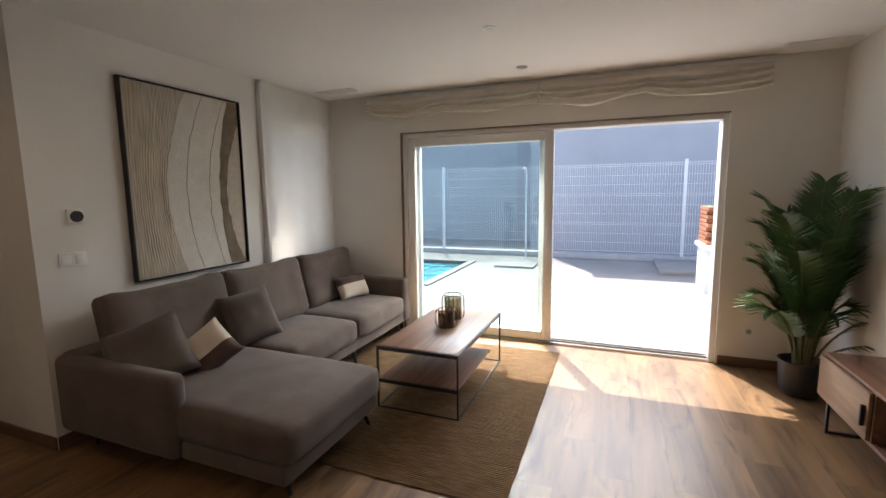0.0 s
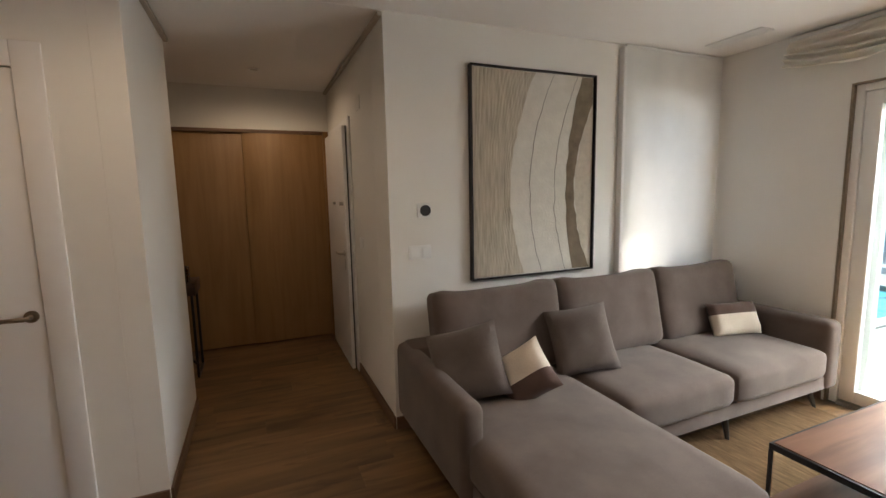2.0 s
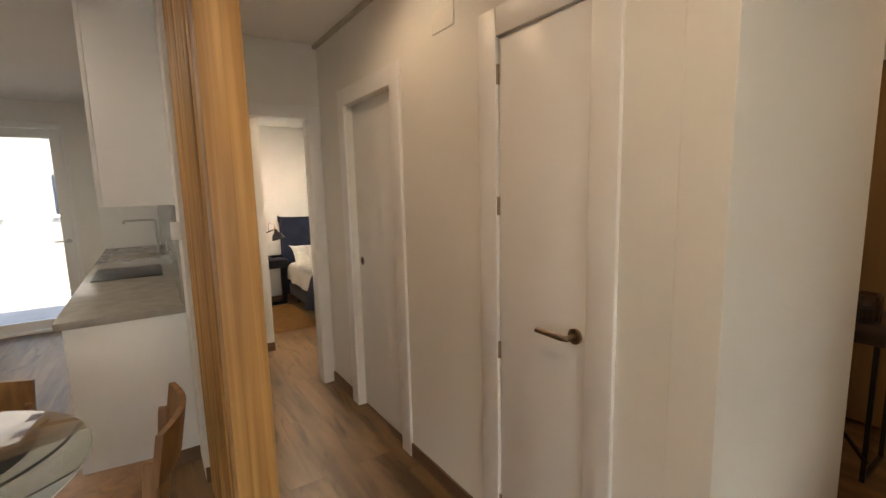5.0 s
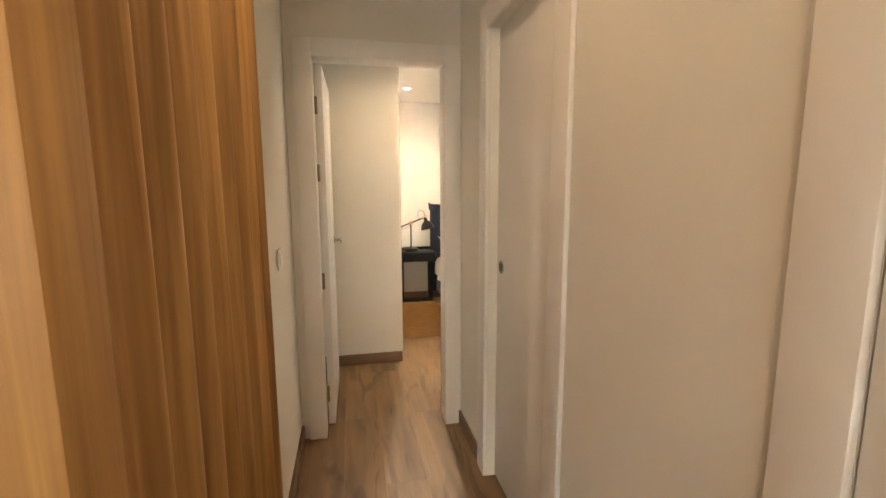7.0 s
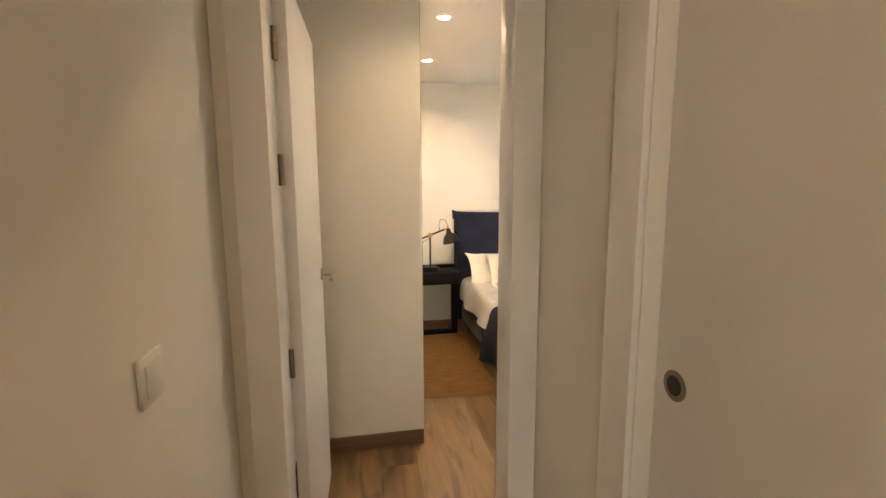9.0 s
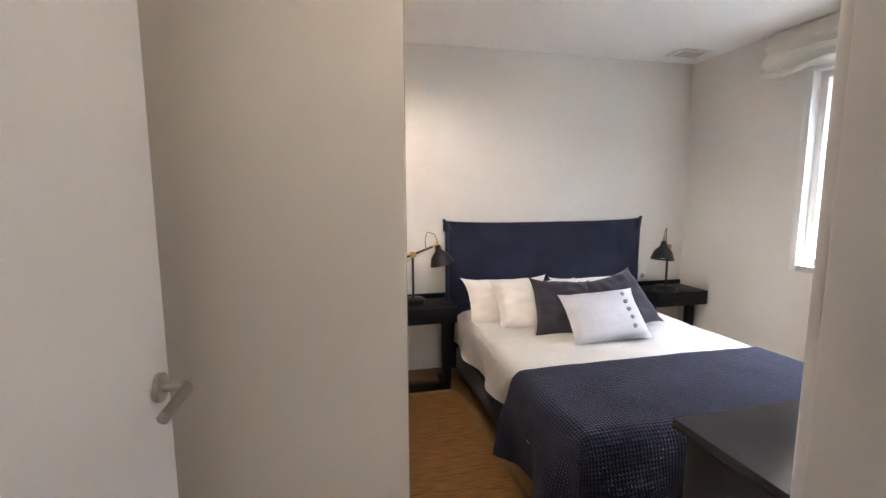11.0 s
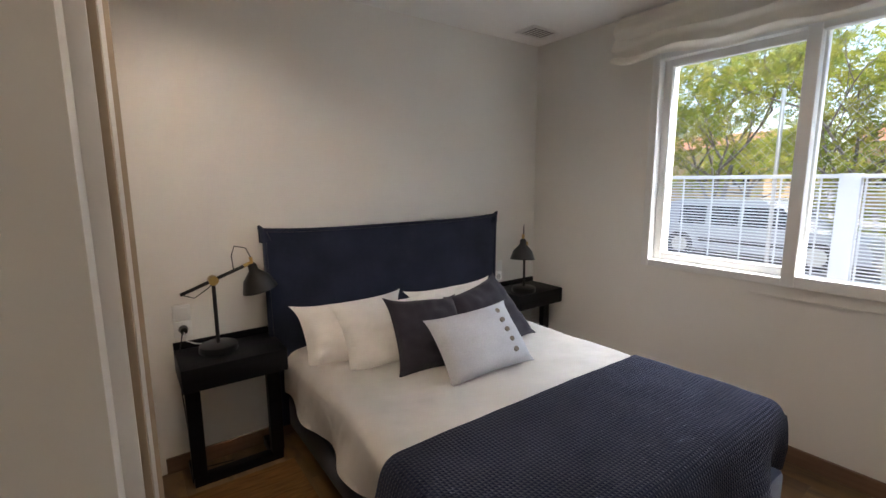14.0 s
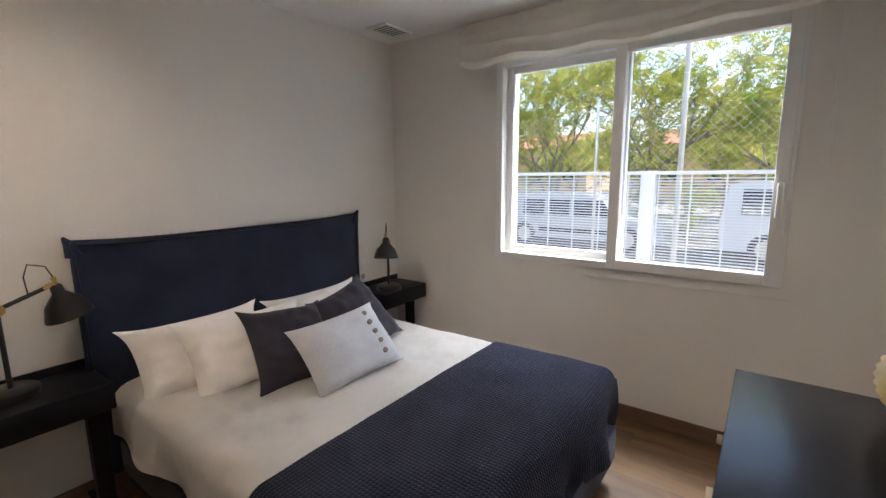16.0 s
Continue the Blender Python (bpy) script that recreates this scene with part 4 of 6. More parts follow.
# potted palm
palm = thing("potted_palm", (1.54, 4.19, 0), "artificial areca palm in a round anthracite pot", "plant")
px, py = 1.525, 4.14
bm = bmesh.new()
lathe(bm, [(0, 0.0), (0.108, 0.0), (0.135, 0.05), (0.143, 0.23), (0.149, 0.24), (0.149, 0.255), (0.134, 0.255), (0.132, 0.20), (0, 0.20)], (px, py, 0), 36)
part("pot", bm, M_POT, palm)
bm = bmesh.new()
lathe(bm, [(0.132, 0.205), (0.08, 0.222), (0, 0.218)], (px, py, 0), 20)
part("soil", bm, M_SOIL, palm)
rng = random.Random(7)


def frond(base, yaw, lean, length, rise, leaflets, width, droop=1.0):
    """A stem with two rows of narrow leaflets; the stem and its leaves are two parts."""
    c, s = math.cos(yaw), math.sin(yaw)
    pts = []
    n = 16
    for i in range(n + 1):
        f = i / n
        out = lean * length * (f ** 1.5)
        z = rise * (f - 0.32 * droop * f ** 3)
        pts.append(Vector((base[0] + c * out, base[1] + s * out, base[2] + z)))
    bm = bmesh.new()
    tube(bm, pts, [0.008 * (1 - 0.8 * i / n) + 0.001 for i in range(n + 1)], 6)
    st = part("stem", bm, M_STEM, palm)
    bm = bmesh.new()
    for i in range(leaflets):
        f = 0.34 + 0.66 * i / (leaflets - 1)
        k = f * n
        a, b = pts[min(n - 1, int(k))], pts[min(n, int(k) + 1)]
        p = a.lerp(b, k - int(k)) if int(k) < n else pts[n]
        d = (b - a).normalized() if (b - a).length > 1e-6 else (pts[n] - pts[n - 1]).normalized()
        lat = Vector((-s, c, 0))
        for side in (-1, 1):
            w = (d * (0.50 + 0.5 * f) + lat * side * (1.0 - 0.45 * f) + Vector((0, 0, -0.12 - 0.1 * rng.random()))).normalized()
            ln = width * (0.55 + 0.45 * math.sin(math.pi * min(1, (f - 0.3) * 1.35))) * (0.85 + 0.3 * rng.random())
            up = w.cross(d).normalized()
            wid = (d - w * d.dot(w)).normalized()
            half = 0.0060 + 0.002 * rng.random()
            q = [p + wid * half * 0.5, p + w * ln * 0.4 + wid * half, p + w * ln + Vector((0, 0, -0.05 * ln)), p + w * ln * 0.4 - wid * half, p - wid * half * 0.5]
            mid = p + w * ln * 0.42 + up * 0.004
            v = [bm.verts.new(x) for x in q]
            m0 = bm.verts.new(mid)
            bm.faces.new((v[0], v[1], m0))
            bm.faces.new((v[1], v[2], m0))
            bm.faces.new((v[2], v[3], m0))
            bm.faces.new((v[3], v[4], m0))
            bm.faces.new((v[4], v[0], m0))
    part("fronds", bm, M_LEAF, st)


for k in range(27):
    yaw = 2 * math.pi * (k * 0.382) + rng.random() * 0.4
    h = (1.20 + 0.33 * rng.random()) if k % 3 == 0 else 0.55 + 0.65 * rng.random()
    reach = 0.16 + (0.26 if h > 0.8 else 0.16) * rng.random()
    if math.cos(yaw) > 0.3:
        reach = min(reach, 0.17)
    if math.sin(yaw) > 0.3:
        reach = min(reach, 0.24)
    frond((px + 0.05 * math.cos(yaw), py + 0.05 * math.sin(yaw), 0.21), yaw, reach / h * 1.05, h, h * (1.25 if h > 0.8 else 1.05), 40, 0.22, 0.9 if h > 0.8 else 1.2)
frond((px + 0.05, py - 0.03, 0.21), -0.5, 0.62, 0.85, 0.78, 24, 0.16, 1.2)
frond((px + 0.05, py - 0.05, 0.21), -0.75, 0.66, 0.80, 0.50, 22, 0.14, 1.5)


# roman blinds, gathered at the top
def roman(name, along, at, out, a0, a1, ztop, zbot, label, seed, folds=4.3, crease=1.0, body=0.0, amp=0.075, scallops=1):
    t = thing(name, ((a0 + a1) / 2, at, zbot) if along == "x" else (at, (a0 + a1) / 2, zbot), label, "blind", "roman blinds")
    bm = bmesh.new()
    n, m = 96, 52
    rows = []
    for i in range(n + 1):
        f = i / n
        a = a0 + (a1 - a0) * f
        sag = (0.06 if scallops == 1 else 0.05) * abs(math.sin(math.pi * scallops * f)) ** 0.7 + 0.03 * noise.noise(Vector((f * 5 + seed, seed, 0)))
        row = []
        for j in range(m + 1):
            g = j / m
            fold = abs(math.sin(g ** 1.5 * math.pi * folds + 1.2 * noise.noise(Vector((f * 3.1 + seed, g * 2, seed)))))
            depth = 0.015 + body * min(1.0, g * 3) ** 0.6 + (0.4 + g) * amp * fold + crease * (0.014 * noise.noise(Vector((f * 9, g * 5, seed))) + 0.006 * noise.noise(Vector((f * 26 + g * 9, g * 11, seed))))
            z = ztop - (ztop - zbot + sag) * g + 0.02 * g * noise.noise(Vector((f * 7 + seed, g * 3, 2)))
            row.append(bm.verts.new((a, at + out * depth, z) if along == "x" else (at + out * depth, a, z)))
        rows.append(row)
    for a, b in zip(rows, rows[1:]):
        for j in range(m):
            bm.faces.new((a[j], b[j], b[j + 1], a[j + 1]))
    part("cloth", bm, M_BLIND, t, angle=80)
    if along == "x":
        part("head_rail", boxes((a0, a1, min(at, at + out * 0.03), max(at, at + out * 0.03), ztop, ztop + 0.02)), M_PVC, t)
    else:
        part("head_rail", boxes((min(at, at + out * 0.03), max(at, at + out * 0.03), a0, a1, ztop, ztop + 0.02)), M_PVC, t)
    return t


roman("roman_blind", "x", YT + 0.051, -1, -2.30, -0.485, 2.49, 2.30, "cream cloth roman blind gathered up above the terrace door", 1.3, 3.6, 1.5, 0.02, 0.06, 2)
roman("roman_blind", "x", YT + 0.051, -1, -0.47, 1.31, 2.50, 2.30, "cream cloth roman blind gathered up above the terrace door", 4.7, 3.6, 1.5, 0.02, 0.06, 2)

ROOM = Vector((0, 0, 0))
# ---- slatted wooden screen ----
scr = thing("slat_screen", (-1.68, -0.87, 0), "honey pine screen of upright angled slats with a square post", "screen")
part("post", boxes((-1.721, -1.606, -0.475, -0.37, 0.0, H - 0.002), bevel=0.003), M_PINE, scr)
for k in range(8):
    bm = boxes((-0.072, 0.072, -0.019, 0.019, 0.0, H - 0.003), bevel=0.017, segs=4)
    lay(bm, (-1.662, -0.555 - 0.122 * k, 0), 0, 0, 42)
    part("slat", bm, M_PINE, scr)

# ---- bedroom ----
ROOM = Vector((0.245, 0.24, 0))
bed = thing("double_bed", (-3.93, -4.5, 0), "double bed with navy upholstered headboard and white linen", "bed")
bx0, bx1, by0, by1 = -4.64, -3.225, -5.41, -3.655
part("bed_base", boxes((bx0 + 0.02, bx1 - 0.02, by0, by1 + 0.02, 0.10, 0.27), bevel=0.02), M_NAVY, bed)
for x in (bx0 + 0.1, bx1 - 0.1):
    for y in (by0 + 0.15, by1 - 0.1):
        bm = bmesh.new()
        tube(bm, [(x, y, 0.0), (x, y, 0.11)], [0.018, 0.026], 12)
        part("leg", bm, M_BLACK, bed)
bm = boxes((-4.71, -3.19, -5.492, -5.42, 0.10, 1.14))
bmesh.ops.subdivide_edges(bm, edges=bm.edges[:], cuts=10, use_grid_fill=True)
for v in bm.verts:
    u = (v.co.x + 3.95) / 0.76
    if v.co.y > -5.45:
        v.co.y += 0.02 * (1 - u ** 4) * (1 - ((v.co.z - 0.62) / 0.53) ** 4)
    if v.co.z > 1.1:
        v.co.z += 0.02 * u ** 4 - 0.006
hb = part("headboard", bm, M_NAVY, bed)
for x in (-4.71, -3.19):
    bm = bmesh.new()
    tube(bm, [(x, -5.415, 0.12), (x, -5.413, 0.6), (x + (0.008 if x > -4 else -0.008), -5.412, 1.155)], 0.009, 8)
    part("piping", bm, M_NAVY, hb)
bm = bmesh.new()
tube(bm, [(-4.72 + 1.54 * k / 12, -5.413, 1.138 + 0.018 * ((k - 6) / 6) ** 4) for k in range(13)], 0.010, 8)
part("piping", bm, M_NAVY, hb)
for x, s_ in ((-4.71, -1), (-3.19, 1)):
    bm = bmesh.new()
    tube(bm, [(x, -5.43, 1.10), (x + s_ * 0.012, -5.425, 1.15), (x + s_ * 0.03, -5.42, 1.178)], [0.03, 0.02, 0.006], 8)
    part("corner_ear", bm, M_NAVY, hb)
    part("side_lip", boxes((min(x, x + s_ * 0.016), max(x, x + s_ * 0.016), -5.424, -5.411, 0.2, 1.12), bevel=0.003), M_NAVY, hb)
part("mattress", slab(bx0 + 0.03, bx1 - 0.03, by0, by1 - 0.20, 0.25, 0.50, 0.06, 0.0, 8), M_LINEN, bed)


def drape(name, x0, x1, y0, y1, ztop, drop_l, drop_r, drop_f, material, label, category, bumpy, seed, waffle=False, hem=0.02, out=0.02):
    """Bedding over the mattress: flat on top, rounded over the edges and hanging down."""
    bm = bmesh.new()
    nx, ny = (120, 90) if waffle else (64, 56)
    total_x = drop_r + (x1 - x0) + drop_l
    total_y = (y1 - y0) + drop_f
    rr = 0.07

    def bend(s, a, b):
        """Arc length s to place across: hanging below a and beyond b."""
        if s < 0:
            f = min(-s, rr * 1.57)
            th = f / rr
            return a - rr * 0 - rr * math.sin(th) + 0.0, -rr * (1 - math.cos(th)) - max(0.0, -s - rr * 1.57)
        if s > b - a:
            q = s - (b - a)
            f = min(q, rr * 1.57)
            th = f / rr
            return b + rr * math.sin(th), -rr * (1 - math.cos(th)) - max(0.0, q - rr * 1.57)
        return a + s, 0.0

    flat = {}
    ax0, ax1, ay1 = x0 + rr, x1 - rr, y1 - rr
    rows = []
    for i in range(nx + 1):
        sx = -drop_r + total_x * i / nx
        row = []
        for j in range(ny + 1):
            sy = total_y * j / ny
            X, dzx = bend(sx - rr + rr, ax0, ax1)
            Y, dzy = (y0 + sy, 0.0)
            if sy > ay1 - y0:
                q = sy - (ay1 - y0)
                f = min(q, rr * 1.57)
                th = f / rr
                Y, dzy = ay1 + rr * math.sin(th), -rr * (1 - math.cos(th)) - max(0.0, q - rr * 1.57)
            dz = min(dzx, dzy) if min(dzx, dzy) < -rr else -math.hypot(dzx, dzy)
            nz = noise.noise(Vector((X * 2.2 + seed, Y * 2.2, seed)))
            n2 = noise.noise(Vector((X * 7 + seed, Y * 5, seed + 3)))
            hang = max(0.0, -dz - 0.05)
            wob = hang * 0.16 * math.sin((X + Y) * 13 + seed) + hang * 0.10 * noise.noise(Vector((X * 8, Y * 8, seed)))
            px_, py_ = X, Y
            if dzx < -0.05:
                px_ += (out + wob) * (1 if X > (x0 + x1) / 2 else -1) * min(1, hang * 6)
            if dzy < -0.05:
                py_ += (out + wob) * min(1, hang * 6)
            zz = ztop + dz + bumpy * (nz + 0.45 * n2) * (1 if dz > -0.05 else 0.3)
            row.append(bm.verts.new((px_, py_, max(hem, zz))))
            flat[row[-1]] = (sx, sy)
        rows.append(row)
    for a, b in zip(rows, rows[1:]):
        for j in range(ny):
            bm.faces.new((a[j], b[j], b[j + 1], a[j + 1]))
    layer = bm.loops.layers.uv.new("cloth")
    for f in bm.faces:
        for lp in f.loops:
            lp[layer].uv = flat[lp.vert]
    bmesh.ops.solidify(bm, geom=bm.faces[:], thickness=0.008)
    return single(name, bm, material, ((x0 + x1) / 2, (y0 + y1) / 2, ztop - 0.02), label, category, angle=75)


drape("duvet", bx0 - 0.01, bx1, by0 + 0.06, by1 - 0.30, 0.528, 0.105, 0.165, 0.0, M_DUVET, "white cotton duvet spread smooth over the bed", "duvet", 0.02, 2.0)
drape("bed_throw", bx0 - 0.02, bx1 + 0.03, -4.27, by1 - 0.01, 0.543, 0.30, 0.34, 0.27, M_THROW, "navy waffle-knit throw across the foot of the bed", "throw", 0.008, 5.0, True, 0.03, 0.03)


def bed_pillow(name, at, rot, w, h, t, material, label, seed, peak=0.5):
    return single(name, lay(pillow(w, h, t, 20, seed=seed, peak=peak), at, *rot), material, (at[0], at[1], 0.53), label, "pillow", "pillows on the bed")


bed_pillow("pillow", (-3.56, -5.20, 0.625), (-34, 0, 178), 0.57, 0.34, 0.15, M_LINEN, "white cotton bed pillow leaning on the headboard", 1)
bed_pillow("pillow", (-4.25, -5.22, 0.605), (-34, 0, 182), 0.62, 0.33, 0.15, M_LINEN, "white cotton bed pillow leaning on the headboard", 2)
bed_pillow("pillow", (-3.70, -5.04, 0.63), (-40, 0, 174), 0.56, 0.36, 0.15, M_LINEN, "white cotton bed pillow propped before another", 3)
bed_pillow("pillow", (-4.22, -5.08, 0.615), (-42, 0, 184), 0.58, 0.34, 0.15, M_LINEN, "white cotton bed pillow propped before another", 4)
bed_pillow("cushion", (-3.785, -4.86, 0.655), (-42, 4, 170), 0.37, 0.38, 0.13, M_PLUM, "dark plum velvet cushion in front of the pillows", 5)
bed_pillow("cushion", (-4.185, -4.86, 0.67), (-40, -10, 188), 0.38, 0.38, 0.13, M_PLUM, "dark plum velvet cushion in front of the pillows", 6)
GREY = (-3.925, -4.645, 0.65, -42, -3, 176)
c = bed_pillow("lumbar_cushion", GREY[:3], GREY[3:], 0.46, 0.32, 0.13, M_GREYLINEN, "pale grey linen cushion with a row of brown buttons", 7, 0.15)
for k in range(5):
    p = pose(*GREY) @ Vector((0.125, -0.066 * (0.9 * (1 - ((0.10 - 0.05 * k) / 0.155) ** 4)) ** 0.5, 0.10 - 0.05 * k))
    nrm = (pose(0, 0, 0, *GREY[3:]) @ Vector((0, -1, 0))).normalized()
    bm = bmesh.new()
    tube(bm, [p - nrm * 0.012, p + nrm * 0.007], 0.012, 14)
    part("button", bm, M_BUTTON, c)


def nightstand(at, label):
    """Black bedside table: tray top with a back lip, and a loop of square legs at each front and back."""
    t = thing("nightstand", at, label, "bedside table", "bedside tables")
    w, d, h = 0.44, 0.30, 0.61
    part("top", boxes((0, w, 0, d, h - 0.105, h), bevel=0.004), M_BLACKWOOD, t, local=True)
    part("back_lip", boxes((0, w, 0, 0.014, h, h + 0.035), bevel=0.002), M_BLACKWOOD, t, local=True)
    for x in (0.015, w - 0.075):
        part("leg", boxes((x, x + 0.06, d - 0.15, d - 0.105, 0.045, h - 0.105), bevel=0.002), M_BLACKWOOD, t, local=True)
    part("foot_rail", boxes((0.02, w - 0.02, d - 0.15, d - 0.105, 0.0, 0.045), bevel=0.002), M_BLACKWOOD, t, local=True)
    for x in (0.015, w - 0.075):
        part("side_rail", boxes((x, x + 0.06, 0.01, d - 0.15, 0.0, 0.045), bevel=0.002), M_BLACKWOOD, t, local=True)
    return t


nightstand((-3.20, -5.496, 0), "black wooden bedside table with open frame legs")
nightstand((-5.19, -5.496, 0), "black wooden bedside table with open frame legs")


def desk_lamp(at, rz, label):
    """A jointed reading lamp: round foot, post, brass joint, slanting arm and bell shade."""
    t = thing("table_lamp", at, label, "lamp", "bedside lamps", rz)
    bm = bmesh.new()
    lathe(bm, [(0, 0), (0.082, 0), (0.085, 0.006), (0.082, 0.03), (0.07, 0.036), (0, 0.038)])
    part("base", bm, M_IRON, t, local=True)
    bm = bmesh.new()
    tube(bm, [(0, 0, 0.036), (0, 0, 0.325)], 0.0085, 12)
    part("post", bm, M_IRON, t, local=True)
    bm = bmesh.new()
    tube(bm, [(0, -0.022, 0.335), (0, 0.022, 0.335)], 0.021, 16)
    box(bm, -0.012, 0.012, -0.012, 0.012, 0.315, 0.355, bevel=0.003)
    part("joint", bm, M_BRASS, t, "brass joint", local=True)
    bm = bmesh.new()
    a0, a1 = Vector((-0.135, 0, 0.285)), Vector((0.135, 0, 0.385))
    tube(bm, [a0, a1], 0.008, 10)
    part("arm", bm, M_IRON, t, local=True)
    bm = bmesh.new()
    lathe(bm, [(0.014, 0.0), (0.02, -0.008), (0.022, -0.035), (0.062, -0.078), (0.082, -0.135), (0.080, -0.135), (0.059, -0.080), (0.016, -0.036)])
    lay(bm, (0.17, 0, 0.395), 0, -14, 0)
    sh = part("shade", bm, M_IRON, t, local=True)
    bm = bmesh.new()
    tube(bm, [(0.135, 0, 0.385), (0.172, 0, 0.40), (0.168, 0, 0.425)], 0.009, 10)
    part("knuckle", bm, M_BRASS, sh, "brass knuckle", local=True)
    bm = bmesh.new()
    lathe(bm, [(0, -0.07), (0.03, -0.082), (0.04, -0.105), (0.03, -0.125), (0, -0.13)], sides=16)
    lay(bm, (0.17, 0, 0.395), 0, -14, 0)
    part("bulb", bm, M_PVC, sh, local=True)
    bm = bmesh.new()
    tube(bm, [(0.168, 0, 0.425), (0.15, 0, 0.47), (0.10, 0.0, 0.485), (0.085, 0, 0.44), (0.09, 0.0, 0.37)], 0.0025, 6)
    part("cable", bm, M_BLACK, t, local=True)
    bm = bmesh.new()
    tube(bm, [(-0.13, 0, 0.285), (-0.08, 0.005, 0.262), (-0.02, 0.008, 0.30), (0, 0.012, 0.32)], 0.0025, 6)
    part("cable", bm, M_BLACK, t, local=True)
    return t


desk_lamp((-2.935, -5.37, 0.611), 180, "black reading lamp with brass joints and bell shade")
desk_lamp((-4.885, -5.29, 0.611), 40, "black reading lamp with brass joints and bell shade")

ROOM = Vector((0, 0, 0))
# dresser
M_KNOB = mat("pale_ceramic_knob", (0.72, 0.66, 0.52), 0.25, var=0.04)
dz = thing("dresser", (-3.33, -2.7, 0), "black dresser with a satin top against the bedroom wall", "dresser")
part("top", boxes((-3.79, -2.875, -2.96, -2.44, 0.858, 0.88), bevel=0.003), M_SATIN, dz)
part("body", boxes((-3.77, -2.895, -2.94, -2.45, 0.10, 0.858), bevel=0.003), M_SATIN, dz)
for k in range(2):
    for j in range(3):
        x0 = -3.76 + 0.43 * k
        dw = part("drawer", boxes((x0, x0 + 0.42, -2.953, -2.941, 0.12 + 0.243 * j, 0.355 + 0.243 * j), bevel=0.002), M_SATIN, dz)
        for kx in (x0 + 0.09, x0 + 0.33):
            bm = bmesh.new()
            tube(bm, [(kx, -2.953, 0.24 + 0.243 * j), (kx, -2.966, 0.24 + 0.243 * j), (kx, -2.970, 0.24 + 0.243 * j), (kx, -2.982, 0.24 + 0.243 * j)], [0.006, 0.006, 0.013, 0.012], 14)
            part("knob", bm, M_KNOB, dw, "small pale ceramic knob")
for x in (-3.75, -2.955):
    for y in (-2.92, -2.51):
        part("leg", boxes((x, x + 0.04, y, y + 0.04, 0.0, 0.10)), M_SATIN, dz)

roman("roman_blind", "y", XW + 0.004, 1, -4.57, -2.72, 2.345, 2.095, "cream cloth roman blind gathered up above the bedroom window", 8.2, 2.6, 0.8, 0.06, 0.035)

# bedroom rug
bm = bmesh.new()
rows = []
for i in range(70):
    y = -5.02 + 1.24 * i / 69
    rows.append([bm.verts.new((-2.97 + 0.54 * k / 8, y, (0.009 if i % 2 else 0.004) + 0.001 * noise.noise(Vector((k * 3, i, 0))))) for k in range(9)])
for a, b in zip(rows, rows[1:]):
    for k in range(8):
        bm.faces.new((a[k], a[k + 1], b[k + 1], b[k]))
single("bedside_rug", bm, M_RUG2, (-2.7, -4.4, 0.0), "brown braided jute rug beside the bed", "rug")



# ---- kitchen ----
kb = thing("kitchen_base_unit", (-1.34, -3.3, 0), "white handleless kitchen base units under a grey worktop", "cabinet")
part("end_panel", boxes((-1.588, -1.07, -1.775, -1.75, 0.085, 0.86), bevel=0.002), M_WHITE, kb)
part("plinth", boxes((-1.588, -1.09, -5.30, -1.752, 0.0, 0.085)), M_BASE, kb)
for k in range(6):
    y = -1.78 - 0.585 * k
    part("door", boxes((-1.09, -1.07, y - 0.58, y, 0.09, 0.855), bevel=0.002), M_WHITE, kb)
part("body", boxes((-1.588, -1.091, -5.28, -1.776, 0.09, 0.858)), M_WHITE, kb)
wt = thing("worktop", (-1.33, -3.4, 0.9), "mottled grey quartz worktop with a low splashback", "worktop")
part("slab", boxes((-1.588, -1.04, -5.30, -1.74, 0.86, 0.90), bevel=0.003), M_STONE, wt)
part("splashback", boxes((-1.589, -1.577, -5.30, -1.75, 0.901, 1.435)), M_STONE, wt)
hob = thing("hob", (-1.33, -3.2, 0.90), "black glass induction hob set in the worktop", "hob")
part("glass_plate", boxes((-1.52, -1.09, -3.50, -2.90, 0.901, 0.907), bevel=0.002), M_BLACK, hob)
sink = thing("sink", (-1.33, -4.31, 0.90), "stainless steel sink set in the worktop", "sink")
part("rim", boxes((-1.53, -1.13, -4.56, -4.54, 0.901, 0.907), (-1.53, -1.13, -4.08, -4.06, 0.901, 0.907), (-1.53, -1.51, -4.54, -4.08, 0.901, 0.907), (-1.15, -1.13, -4.54, -4.08, 0.901, 0.907)), M_STEEL, sink)
part("bowl", boxes((-1.51, -1.15, -4.54, -4.08, 0.9005, 0.9025)), M_DARKSTEEL, sink)
tap = thing("kitchen_tap", (-1.53, -4.32, 0.90), "tall chrome kitchen tap with a square spout", "tap")
bm = bmesh.new()
tube(bm, [(-1.53, -4.32, 0.90), (-1.53, -4.32, 1.23), (-1.525, -4.32, 1.245), (-1.51, -4.32, 1.25), (-1.28, -4.32, 1.25), (-1.27, -4.32, 1.242), (-1.268, -4.32, 1.22)], 0.011, 12)
part("spout", bm, M_STEEL, tap)
bm = bmesh.new()
tube(bm, [(-1.53, -4.32, 1.0), (-1.53, -4.27, 1.05)], 0.008, 10)
part("tap_lever", bm, M_STEEL, tap)
ku = thing("kitchen_wall_unit", (-1.42, -2.6, 1.445), "white handleless kitchen wall units up to the ceiling", "cabinet")
part("body", boxes((-1.588, -1.29, -4.3, -1.74, 1.44, H - 0.004), bevel=0.002), M_WHITE, ku)
